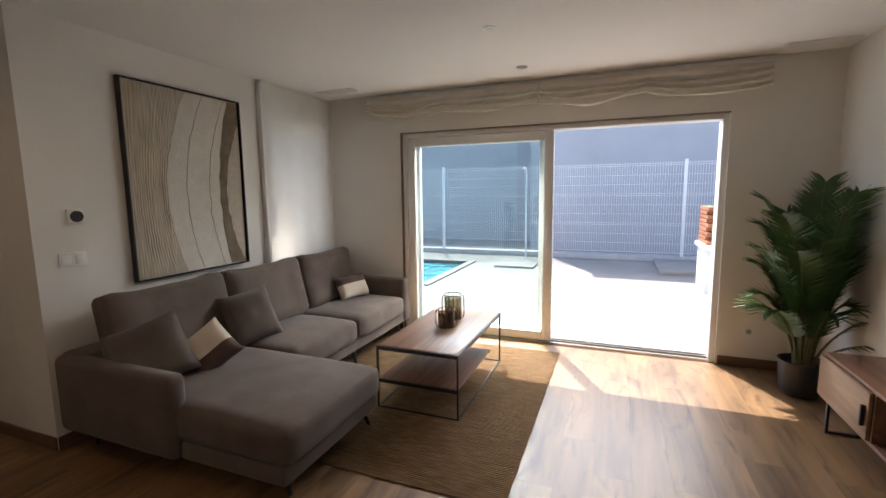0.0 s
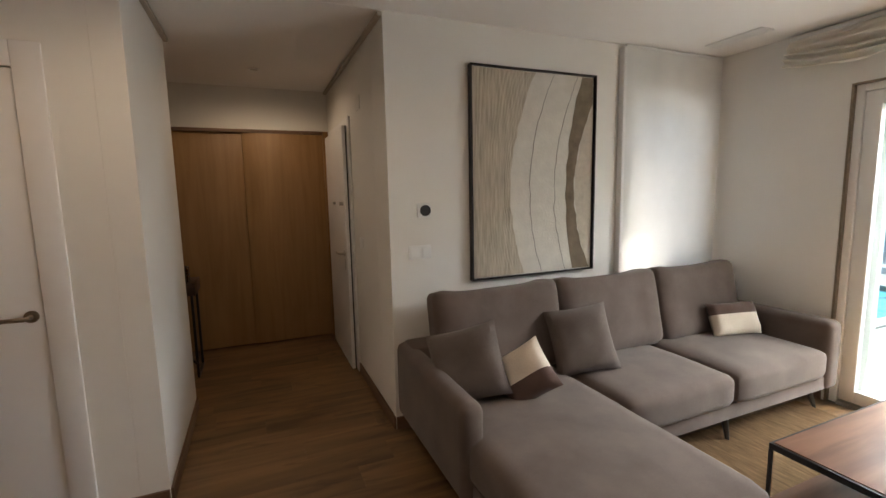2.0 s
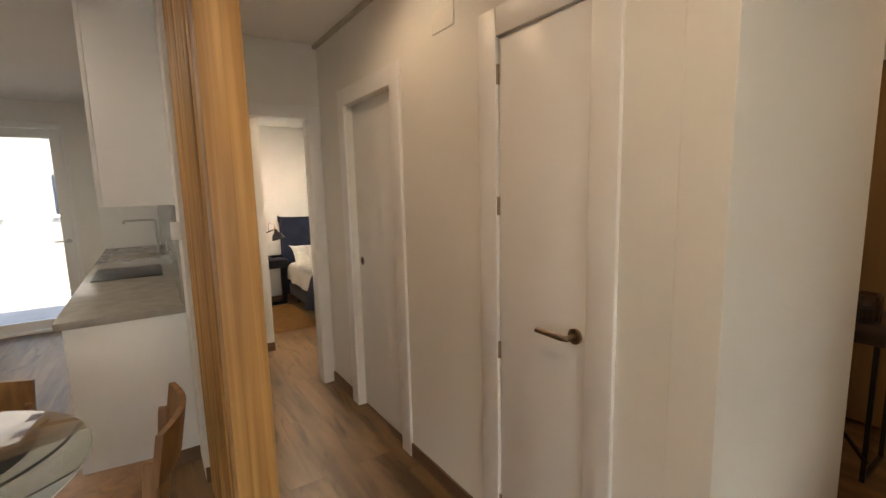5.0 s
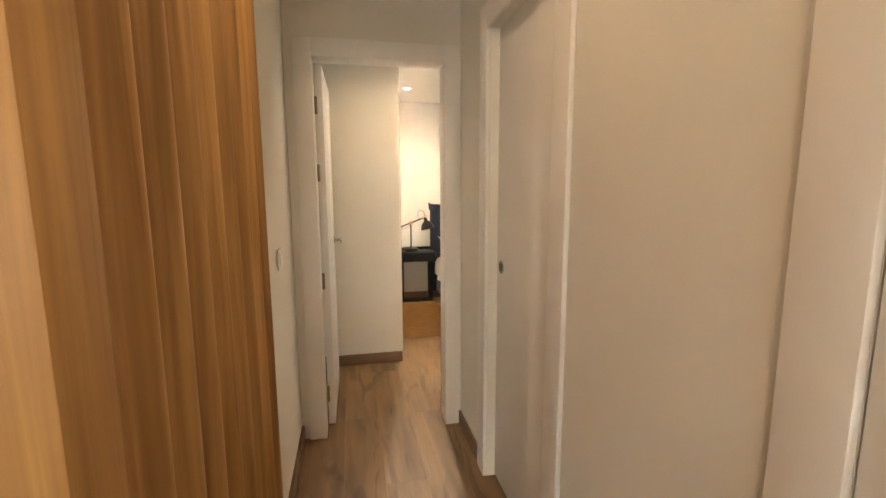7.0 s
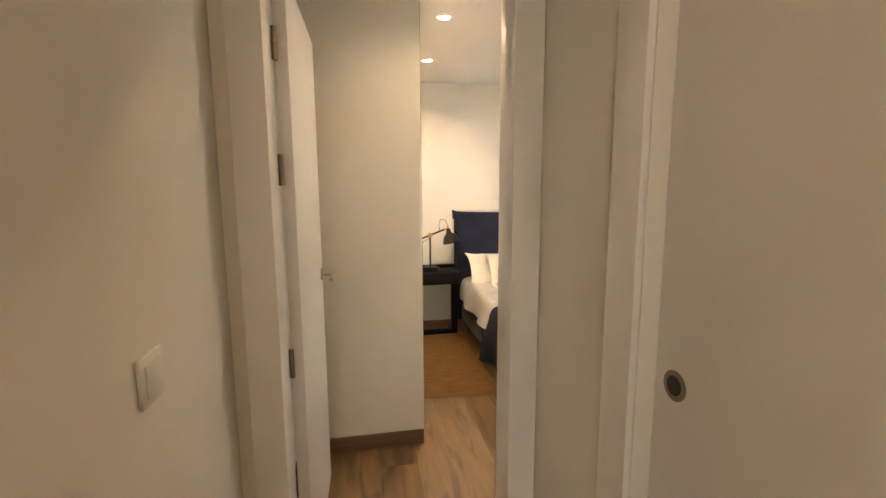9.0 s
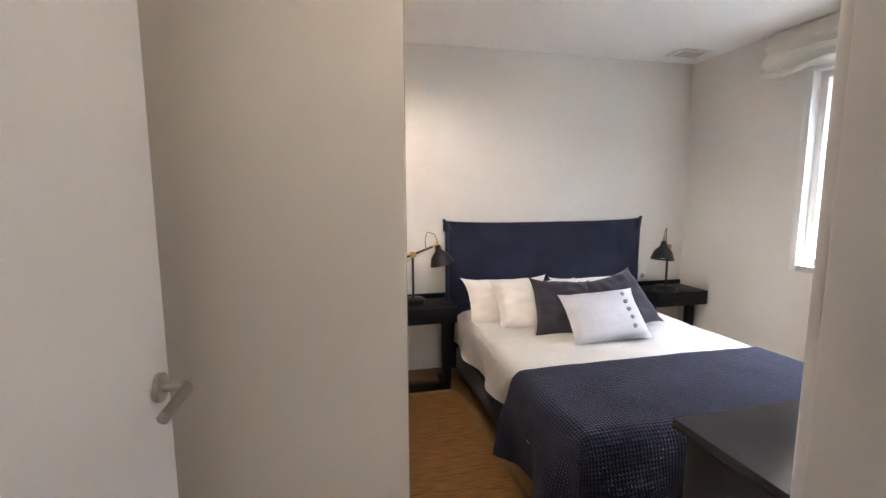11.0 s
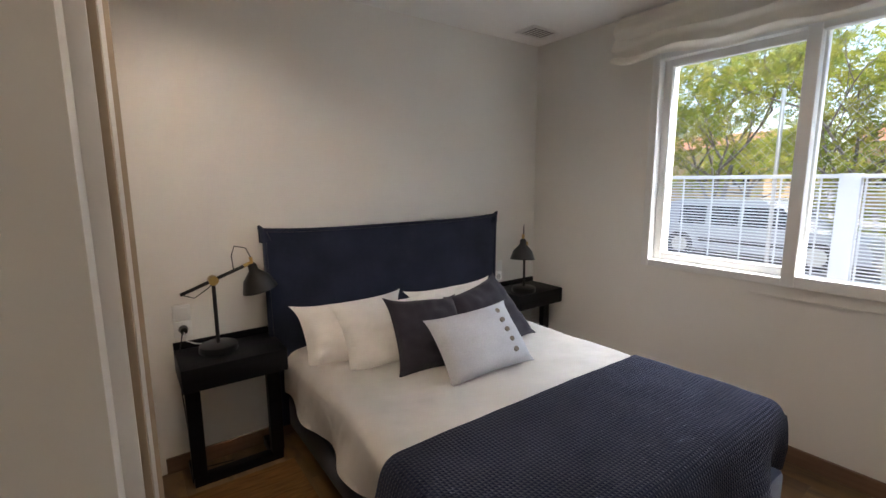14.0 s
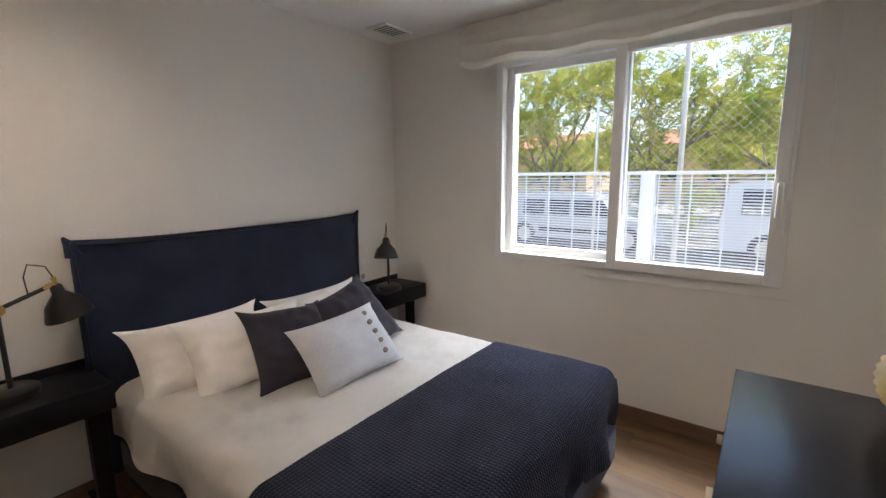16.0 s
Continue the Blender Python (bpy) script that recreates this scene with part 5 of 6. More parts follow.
for k in range(4):
    y = -1.74 - 0.64 * k
    part("door", boxes((-1.289, -1.27, y - 0.635, y, 1.44, H - 0.006), bevel=0.002), M_WHITE, ku)
tu = thing("tall_unit", (-1.3, -5.2, 0), "white tall kitchen cabinet beside the balcony door", "cabinet")
part("body", boxes((-1.588, -1.02, -5.49, -5.305, 0.0, 2.15), bevel=0.002), M_WHITE, tu)

# ---- dining corner ----
dt = thing("dining_table", (-0.83, -0.62, 0), "round clear glass dining table on crossed wooden legs", "table")
bm = bmesh.new()
lathe(bm, [(0, 0.0), (0.500, 0.0), (0.505, 0.003), (0.505, 0.009), (0.500, 0.012), (0, 0.012)], (-0.75, -0.68, 0.735), 64)
bmesh.ops.recalc_face_normals(bm, faces=bm.faces[:])
gt = part("glass_top", bm, M_TABLEGLASS, dt)
gt.visible_shadow = False
for k in range(3):
    a = 2 * math.pi * k / 3 + 0.4
    bm = boxes((-0.028, 0.028, -0.018, 0.018, -0.42, 0.42), bevel=0.004)
    lay(bm, (-0.75 + 0.03 * math.cos(a + 1.57), -0.68 + 0.03 * math.sin(a + 1.57), 0.367), 0, 33, math.degrees(a))
    part("leg", bm, M_CHAIR, dt)


def dining_chair(at, rz, label):
    """Wooden folding-style chair: crossed legs, slab seat, curved back board."""
    t = thing("dining_chair", at, label, "chair", "chairs round the table", rz)
    part("seat", boxes((-0.21, 0.21, -0.20, 0.20, 0.43, 0.455), bevel=0.008), M_CHAIR, t, local=True)
    bm = bmesh.new()
    rows = []
    for i in range(13):
        f = i / 12
        x = -0.22 + 0.44 * f
        y = -0.215 - 0.05 * math.sin(math.pi * f)
        rows.append([bm.verts.new((x, y + dy - (0.03 if z > 0.65 else 0), z)) for dy, z in ((0, 0.57), (0, 0.745), (-0.022, 0.745), (-0.022, 0.57))])
    for a, b in zip(rows, rows[1:]):
        for k in range(4):
            bm.faces.new((a[k], b[k], b[(k + 1) % 4], a[(k + 1) % 4]))
    bm.faces.new(rows[0])
    bm.faces.new(rows[-1][::-1])
    part("backrest", bm, M_CHAIR, t, local=True)
    for x in (-0.205, 0.205):
        bm = bmesh.new()
        box(bm, -0.013, 0.013, -0.022, 0.022, 0.0, 0.66, bevel=0.003)
        lay(bm, (x, -0.155, 0.0), 6, 0, 0)
        part("leg", bm, M_CHAIR, t, local=True)
        bm = bmesh.new()
        box(bm, -0.013, 0.013, -0.02, 0.02, 0.0, 0.44, bevel=0.003)
        lay(bm, (x, 0.20, 0.0), 5, 0, 0)
        part("leg", bm, M_CHAIR, t, local=True)
    bm = boxes((-0.19, 0.19, 0.155, 0.175, 0.36, 0.40))
    part("stretcher", bm, M_CHAIR, t, local=True)
    return t


dining_chair((-1.20, -0.86, 0), -97, "honey-coloured wooden dining chair beside the glass table")
dining_chair((-0.75, -1.22, 0), -8, "honey-coloured wooden dining chair beside the glass table")

# ---- entrance hall ----
M_DARKWOOD = wood("dark_brown_wood", (0.030, 0.016, 0.011), (0.075, 0.040, 0.026), 0.4, (16, 1.3, 16), 0.05)
con = thing("console_table", (-4.33, 0.2, 0), "dark wooden console table on a black metal frame", "console table")
cx0, cx1, cy0, cy1 = -4.62, -4.26, -0.65, 0.465
part("top", boxes((cx0, cx1, cy0, cy1, 0.70, 0.80), bevel=0.003), M_DARKWOOD, con)
for y in (cy0 + 0.02, cy1 - 0.04):
    part("leg", boxes((cx0 + 0.01, cx0 + 0.03, y, y + 0.02, 0, 0.76), (cx1 - 0.03, cx1 - 0.01, y, y + 0.02, 0, 0.76), (cx0 + 0.03, cx1 - 0.03, y, y + 0.02, 0.0, 0.02)), M_IRON, con)
bm = boxes((-0.008, 0.008, -0.008, 0.008, -0.40, 0.40))
lay(bm, (-4.27, 0.2, 0.42), 38, 0, 0)
part("brace", bm, M_IRON, con)
jar = thing("lantern", (-4.34, 0.36, 0.80), "dark wire lantern with a glass jar on the console", "lantern")
bm = bmesh.new()
lathe(bm, [(0, 0.002), (0.055, 0.002), (0.06, 0.10), (0.045, 0.13), (0.042, 0.13), (0.052, 0.10), (0.05, 0.01), (0, 0.01)], (-4.34, 0.36, 0.80), 24)
part("jar", bm, M_SMOKE, jar)
for z, r_ in ((0.01, 0.062), (0.07, 0.066), (0.13, 0.06)):
    bm = bmesh.new()
    tube(bm, [(-4.34 + r_ * math.cos(2 * math.pi * k / 24), 0.36 + r_ * math.sin(2 * math.pi * k / 24), 0.80 + z) for k in range(25)], 0.0035, 6, False)
    part("ring", bm, M_IRON, jar)
for k in range(8):
    a = 2 * math.pi * k / 8
    bm = bmesh.new()
    tube(bm, [(-4.34 + 0.064 * math.cos(a), 0.36 + 0.064 * math.sin(a), 0.80 + z) for z in (0.0, 0.13)], 0.0025, 5)
    part("wire", bm, M_IRON, jar)


# ---- switches, sockets, thermostat, vents, downlights ----
def plate(name, centre, normal, w, h, label, category, rockers=0, socket=False):
    """A wall plate; w runs along the wall, h is upright."""
    n = Vector(normal)
    u = Vector((0, 0, 1)).cross(n)
    c = Vector(centre)

    def slab_at(off, ww, hh, d0, d1, bev):
        o = c + u * off[0] + Vector((0, 0, off[1]))
        a, b = o - u * ww / 2 + n * d0, o + u * ww / 2 + n * d1
        bm = bmesh.new()
        box(bm, min(a.x, b.x), max(a.x, b.x), min(a.y, b.y), max(a.y, b.y), o.z - hh / 2, o.z + hh / 2, bevel=bev)
        return bm

    t = thing(name, centre, label, category)
    part("plate", slab_at((0, 0), w, h, 0.001, 0.009, 0.003), M_PVC, t)
    for k in range(rockers):
        part("rocker", slab_at(((k - (rockers - 1) / 2) * w / max(1, rockers), 0), w / rockers * 0.72, h * 0.68, 0.009, 0.013, 0.002), M_PVC, t)
    if socket:
        bm = bmesh.new()
        tube(bm, [c + n * 0.009, c + n * 0.0105], 0.021, 24)
        part("socket_well", bm, M_SOCKET, t)
        for s_ in (-1, 1):
            bm = bmesh.new()
            p_ = c + u * 0.0095 * s_ + n * 0.0105
            tube(bm, [p_, p_ + n * 0.0008], 0.003, 8)
            part("pin_hole", bm, M_BLACK, t)
    return t


M_SOCKET = mat("grey_socket_well", (0.42, 0.42, 0.40), 0.5)
plate("light_switch", (XS, 1.888, 1.128), (1, 0, 0), 0.15, 0.085, "white double light switch on the wall", "switch", 2)
th = thing("thermostat", (XS, 1.92, 1.386), "white square thermostat with a round black dial", "thermostat")
part("body", boxes((XS + 0.001, XS + 0.018, 1.876, 1.964, 1.342, 1.43), bevel=0.006), M_PVC, th)
bm = bmesh.new()
tube(bm, [(XS + 0.018, 1.924, 1.386), (XS + 0.028, 1.924, 1.386)], 0.034, 32)
part("dial", bm, M_BLACK, th, "round black dial")
plate("light_switch", (-3.56, YE, 1.122), (0, -1, 0), 0.085, 0.085, "white light switch beside the entrance door", "switch", 1)
plate("light_switch", (-1.69, -1.84, 1.083), (-1, 0, 0), 0.085, 0.085, "white light switch in the corridor", "switch", 1)
plate("wall_socket", (1.335, YT, 0.312), (0, -1, 0), 0.085, 0.085, "white wall socket near the palm", "socket", 0, True)
sk = plate("wall_socket", (-2.563, YH, 0.705), (0, 1, 0), 0.075, 0.075, "white wall socket with a black plug beside the bed", "socket", 0, True)
bm = bmesh.new()
tube(bm, [(-2.563, YH + 0.011, 0.705), (-2.563, YH + 0.045, 0.705)], [0.019, 0.015], 16)
single("plug", bm, M_BLACK, (-2.563, YH + 0.011, 0.705), "black lamp plug in the wall socket", "plug")
plate("light_switch", (-2.563, YH, 0.785), (0, 1, 0), 0.075, 0.075, "white light switch above the bedside socket", "switch", 1)
plate("wall_socket", (-4.585, YH, 0.69), (0, 1, 0), 0.07, 0.075, "white wall socket beside the headboard", "socket", 0, True)
plate("light_switch", (-4.585, YH, 0.77), (0, 1, 0), 0.07, 0.075, "white light switch beside the headboard", "switch", 1)
plate("light_switch", (-1.568, -1.50, 1.32), (0, 1, 0), 0.04, 0.085, "white light switch on the partition's end", "switch", 1)
plate("wall_socket", (XK + 0.013, -2.50, 1.08), (1, 0, 0), 0.08, 0.08, "white socket on the splashback", "socket", 0, True)
plate("wall_socket", (XK + 0.013, -3.19, 1.08), (1, 0, 0), 0.08, 0.08, "white socket on the splashback", "socket", 0, True)
cb = bmesh.new()
tube(cb, [(-2.563, YH + 0.045, 0.70), (-2.57, YH + 0.06, 0.66), (-2.60, YH + 0.07, 0.645), (-2.64, YH + 0.09, 0.640), (-2.66, YH + 0.12, 0.632)], 0.0028, 6)
single("lamp_cable", cb, M_PVC, (-2.60, YH + 0.07, 0.62), "thin pale cable from lamp to socket", "cable")
cb = bmesh.new()
tube(cb, [(-2.556, YH + 0.045, 0.70), (-2.535, YH + 0.05, 0.60), (-2.53, YH + 0.045, 0.40), (-2.545, YH + 0.05, 0.12), (-2.60, YH + 0.06, 0.006), (-2.72, YH + 0.08, 0.006)], 0.0028, 6)
single("hanging_cable", cb, M_BLACK, (-2.53, YH + 0.05, 0.0), "thin dark cable hanging behind the bedside table", "cable")
bm = boxes((XD + 0.001, XD + 0.006, -0.757, -0.59, 2.158, 2.25), bevel=0.002)
single("junction_cover", bm, M_WALL, (XD, -0.67, 2.158), "painted square cover plate high on the wall", "cover plate")
bm = boxes((-3.56, -3.44, YE - 0.006, YE - 0.001, 2.10, 2.20), bevel=0.002)
single("junction_cover", bm, M_WALL, (-3.5, YE, 2.10), "painted square cover plate above the entrance door", "cover plate")


def vent(x0, x1, y0, y1, z, slats, along, label):
    t = thing("ceiling_vent", ((x0 + x1) / 2, (y0 + y1) / 2, z - 0.012), label, "vent", "ceiling vents")
    w = 0.014
    part("frame", boxes((x0, x1, y0, y0 + w, z - 0.010, z - 0.001), (x0, x1, y1 - w, y1, z - 0.010, z - 0.001), (x0, x0 + w, y0 + w, y1 - w, z - 0.010, z - 0.001), (x1 - w, x1, y0 + w, y1 - w, z - 0.010, z - 0.001)), M_PVC, t)
    part("backing", boxes((x0 + w, x1 - w, y0 + w, y1 - w, z - 0.003, z - 0.001)), M_DARKVENT, t)
    for k in range(slats):
        f = (k + 0.5) / slats
        if along == "x":
            y = y0 + w + (y1 - y0 - 2 * w) * f
            bm = boxes((x0 + w, x1 - w, y - 0.005, y + 0.005, z - 0.009, z - 0.006))
        else:
            x = x0 + w + (x1 - x0 - 2 * w) * f
            bm = boxes((x - 0.005, x + 0.005, y0 + w, y1 - w, z - 0.009, z - 0.006))
        part("slat", bm, M_PVC, t)
    return t


M_DARKVENT = mat("vent_shadow", (0.16, 0.15, 0.14), 0.9)
vent(-2.60, -2.20, 4.10, 4.23, H, 6, "x", "white slotted ceiling air vent")
vent(1.37, 1.79, 4.22, 4.32, H, 5, "x", "white slotted ceiling air vent")
vent(-4.83, -4.58, -5.12, -4.95, HB, 7, "y", "white slotted bedroom ceiling vent")

M_LIT = glow("lit_lens", (1.0, 0.93, 0.82), 5)
M_DIM = glow("dim_lens", (0.34, 0.29, 0.22), 0.05)
M_UNLIT = mat("frosted_lens", (0.35, 0.33, 0.30), 0.3)


def downlight(x, y, z, lit):
    t = thing("downlight", (x, y, z), "lit round recessed ceiling downlight" if lit else "unlit round recessed ceiling downlight", "downlight", "ceiling downlights")
    bm = bmesh.new()
    lathe(bm, [(0.030, -0.006), (0.036, -0.009), (0.045, -0.007), (0.046, -0.001), (0.030, -0.001)], (x, y, z), 28)
    part("ring", bm, M_PVC if lit else M_STEEL, t)
    bm = bmesh.new()
    lathe(bm, [(0, -0.004), (0.030, -0.004), (0.030, -0.001), (0, -0.001)], (x, y, z), 24)
    part("lens", bm, M_DIM if x == -4.27 else M_LIT if lit else M_UNLIT, t)


# the unseen fill lights get fittings as well
for x, y, z, lit in DOWNLIGHTS:
    downlight(x, y, z, lit)

# bedroom wardrobe along the side wall
bw = thing("bedroom_wardrobe", (-2.2, -4.3, 0), "built-in wardrobe with sliding doors toned as in warm shade and white edge profiles", "wardrobe")
# warm shade on the doors is put into the panel colour
M_SHADEDPANEL = mat("shaded_panel", (0.40, 0.32, 0.23), 0.5, var=0.05)
part("side_panel", boxes((-2.375, -1.70, -3.425, -3.398, 0.0, HB - 0.003)), M_WHITE, bw)
part("door", boxes((-2.382, -2.362, -4.36, -3.43, 0.02, HB - 0.02)), M_SHADEDPANEL, bw)
part("edge_profile", boxes((-2.392, -2.36, -4.385, -4.362, 0.02, HB - 0.02)), M_WHITE, bw)
part("door", boxes((-2.405, -2.385, YH + 0.01, -4.387, 0.02, HB - 0.02)), M_SHADEDPANEL, bw)

# vase on the dresser
vs_ = thing("vase", (-3.68, -2.62, 0.88), "small ribbed mustard-yellow ceramic vase on the dresser", "vase")
bm = bmesh.new()
prof = [(0, 0.002), (0.045, 0.002)]
for k in range(9):
    z = 0.01 + 0.018 * k
    prof += [(0.05 + 0.03 * math.sin(math.pi * (k + 0.5) / 9), z + 0.004), (0.058 + 0.034 * math.sin(math.pi * (k + 0.5) / 9), z + 0.010)]
prof += [(0.045, 0.175), (0.04, 0.178), (0.0, 0.16)]
lathe(bm, prof, (-3.68, -2.62, 0.88), 28)
part("body", bm, mat("mustard_glaze", (0.50, 0.36, 0.07), 0.3, var=0.25, scale=12), vs_)
# blind cord
bm = bmesh.new()
tube(bm, [(XW + 0.03, -2.735, 2.10), (XW + 0.02, -2.735, 1.45), (XW + 0.02, -2.725, 1.37), (XW + 0.02, -2.745, 1.355), (XW + 0.02, -2.765, 1.38), (XW + 0.025, -2.745, 1.60), (XW + 0.03, -2.745, 2.10)], 0.0022, 6)
single("blind_cord", bm, M_PVC, (XW + 0.02, -2.745, 1.355), "white looped pull cord of the roman blind", "cord")

# ---- terrace beyond the sliding door ----
def mesh_fence(y, x0, x1, z0, z1, posts, label):
    t = thing("mesh_fence", ((x0 + x1) / 2, y, z0), label, "fence")
    for x in posts:
        bm = boxes((x - 0.03, x + 0.03, y - 0.03, y + 0.03, z0, z1 + 0.04), bevel=0.004)
        part("post", bm, M_FENCE, t)
    bm = bmesh.new()
    x = x0
    while x < x1:
        box(bm, x - 0.0035, x + 0.0035, y + 0.031, y + 0.038, z0 + 0.03, z1)
        x += 0.05
    tagged(part("wire_grid", bm, M_FENCE, t, smooth=False), kind="stuff")
    z = z0 + 0.06
    k = 0
    while z < z1:
        bm = boxes((x0, x1, y + 0.024, y + 0.031, z - 0.004, z + 0.004))
        part("cross_wire", bm, M_FENCE, t, smooth=False)
        z += 0.04 if k % 4 == 3 else 0.20
        k += 1
    return t


setting("kerb", boxes((-12, 8, 10.72, 11.0, -0.03, 0.09), bevel=0.01), mat("grey_kerb", (0.40, 0.40, 0.40), 0.85, var=0.1, scale=6, bump=0.2), "low grey kerb below the fence", "kerb")
mesh_fence(10.8, -9.0, 7.0, 0.09, 2.10, (-6.5, -3.85, 1.58, 4.2, 6.8), "white welded mesh garden fence on a low kerb")
nb = thing("neighbour_building", (2.0, 15.0, 0), "tall plain building wall behind the fence, toned blue-grey as in shade", "building")
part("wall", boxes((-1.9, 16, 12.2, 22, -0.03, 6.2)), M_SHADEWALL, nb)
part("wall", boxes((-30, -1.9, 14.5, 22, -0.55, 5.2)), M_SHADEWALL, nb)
part("parapet", boxes((-2.0, 16.1, 12.1, 12.4, 6.2, 6.35)), M_FENCE, nb)
bq = thing("barbecue", (1.75, 8.0, 0), "white rendered barbecue with a brick firebox", "barbecue")
part("base", boxes((1.50, 2.4, 7.6, 8.35, -0.03, 0.62), bevel=0.015), M_RENDER, bq)
part("shelf", boxes((1.46, 2.45, 7.56, 8.38, 0.62, 0.69), bevel=0.01), M_RENDER, bq)
part("hood", boxes((1.72, 2.4, 7.6, 8.35, 0.70, 1.95), bevel=0.02), M_RENDER, bq)
M_BRICK = mat("red_brick", (0.36, 0.15, 0.08), 0.9, var=0.25, scale=20, bump=0.3, rand=0.15)
for j in range(9):
    for i in range(3):
        y0_ = 7.62 + 0.24 * i + (0.12 if j % 2 else 0)
        part("brick", boxes((1.50, 1.715, y0_, min(8.33, y0_ + 0.228), 0.70 + 0.062 * j, 0.752 + 0.062 * j), bevel=0.004, segs=1), M_BRICK, bq)
single("stepping_slab", boxes((1.02, 3.2, 9.05, 10.6, -0.03, 0.045), bevel=0.008), M_TERRACE, (2.0, 9.8, -0.03), "raised pale slab at the edge of the terrace", "slab")
sh = thing("pool_shower", (-1.72, 10.55, 0), "slim white outdoor shower post on a pale tray", "shower")
part("tray", boxes((-2.05, -1.25, 9.0, 10.0, -0.03, 0.01), bevel=0.005), M_TERRACE, sh)
bm = bmesh.new()
tube(bm, [(-1.65, 10.3, -0.03), (-1.65, 10.3, 1.95), (-1.67, 10.22, 2.02), (-1.71, 10.1, 2.02)], 0.022, 10)
part("pipe", bm, M_FENCE, sh)
setting("pool_edge", boxes((-12, -2.60, 6.85, 7.0, -0.03, 0.0), (-2.75, -2.60, 7.0, 9.55, -0.03, 0.0), (-12, -2.75, 9.45, 9.6, -0.03, 0.0), bevel=0.005), M_TERRACE, "pale coping stones round the pool", "pool edge")

# ---- street beyond the bedroom window ----
setting("road", boxes((-26, -9.2, -45, 40, -0.55, -0.545)), mat("asphalt", (0.20, 0.197, 0.19), 0.95, var=0.12, scale=3, bump=0.3, bscale=60), "grey asphalt street", "road")
sf = thing("street_fence", (-8.0, -5, 0), "white slatted garden fence with posts and a top rail", "fence")
for k in range(9):
    y = -14.32 + 2.05 * k
    part("post", boxes((-8.04, -7.94, y - 0.08, y + 0.08, -0.55, 1.43), bevel=0.006), M_FENCE, sf)
part("top_rail", boxes((-8.03, -7.95, -13.3, 3.4, 1.385, 1.425), bevel=0.005), M_FENCE, sf)
for k in range(44):
    z = -0.1 + 0.0335 * k
    part("slat", boxes((-8.0, -7.992, -13.25, 3.3, z, z + 0.0125)), M_FENCE, sf, smooth=False)
for k in range(50):
    y = -13.2 + 0.33 * k
    part("upright", boxes((-7.991, -7.983, y - 0.008, y + 0.008, -0.1, 1.39)), M_FENCE, sf, smooth=False)
cl = thing("chain_link_fence", (-9.0, -5, 0), "galvanised chain-link fence on steel posts behind the slatted one", "fence")
for y in (-11.6, -8.4, -5.0, -1.6):
    bm = bmesh.new()
    tube(bm, [(-9.0, y, -0.55), (-9.0, y, 2.45)], 0.024, 10)
    part("post", bm, M_STEEL, cl)
bm = bmesh.new()
for s_ in (-1, 1):
    c_ = -14.0
    while c_ < 4:
        p0, p1 = Vector((-9.0, c_, 1.3)), Vector((-9.0, c_ + s_ * 0.95, 2.25))
        tube(bm, [p0, p1], 0.0017, 3, False)
        c_ += 0.125
tagged(part("wire_mesh", bm, M_WIRE, cl, smooth=False), kind="stuff")


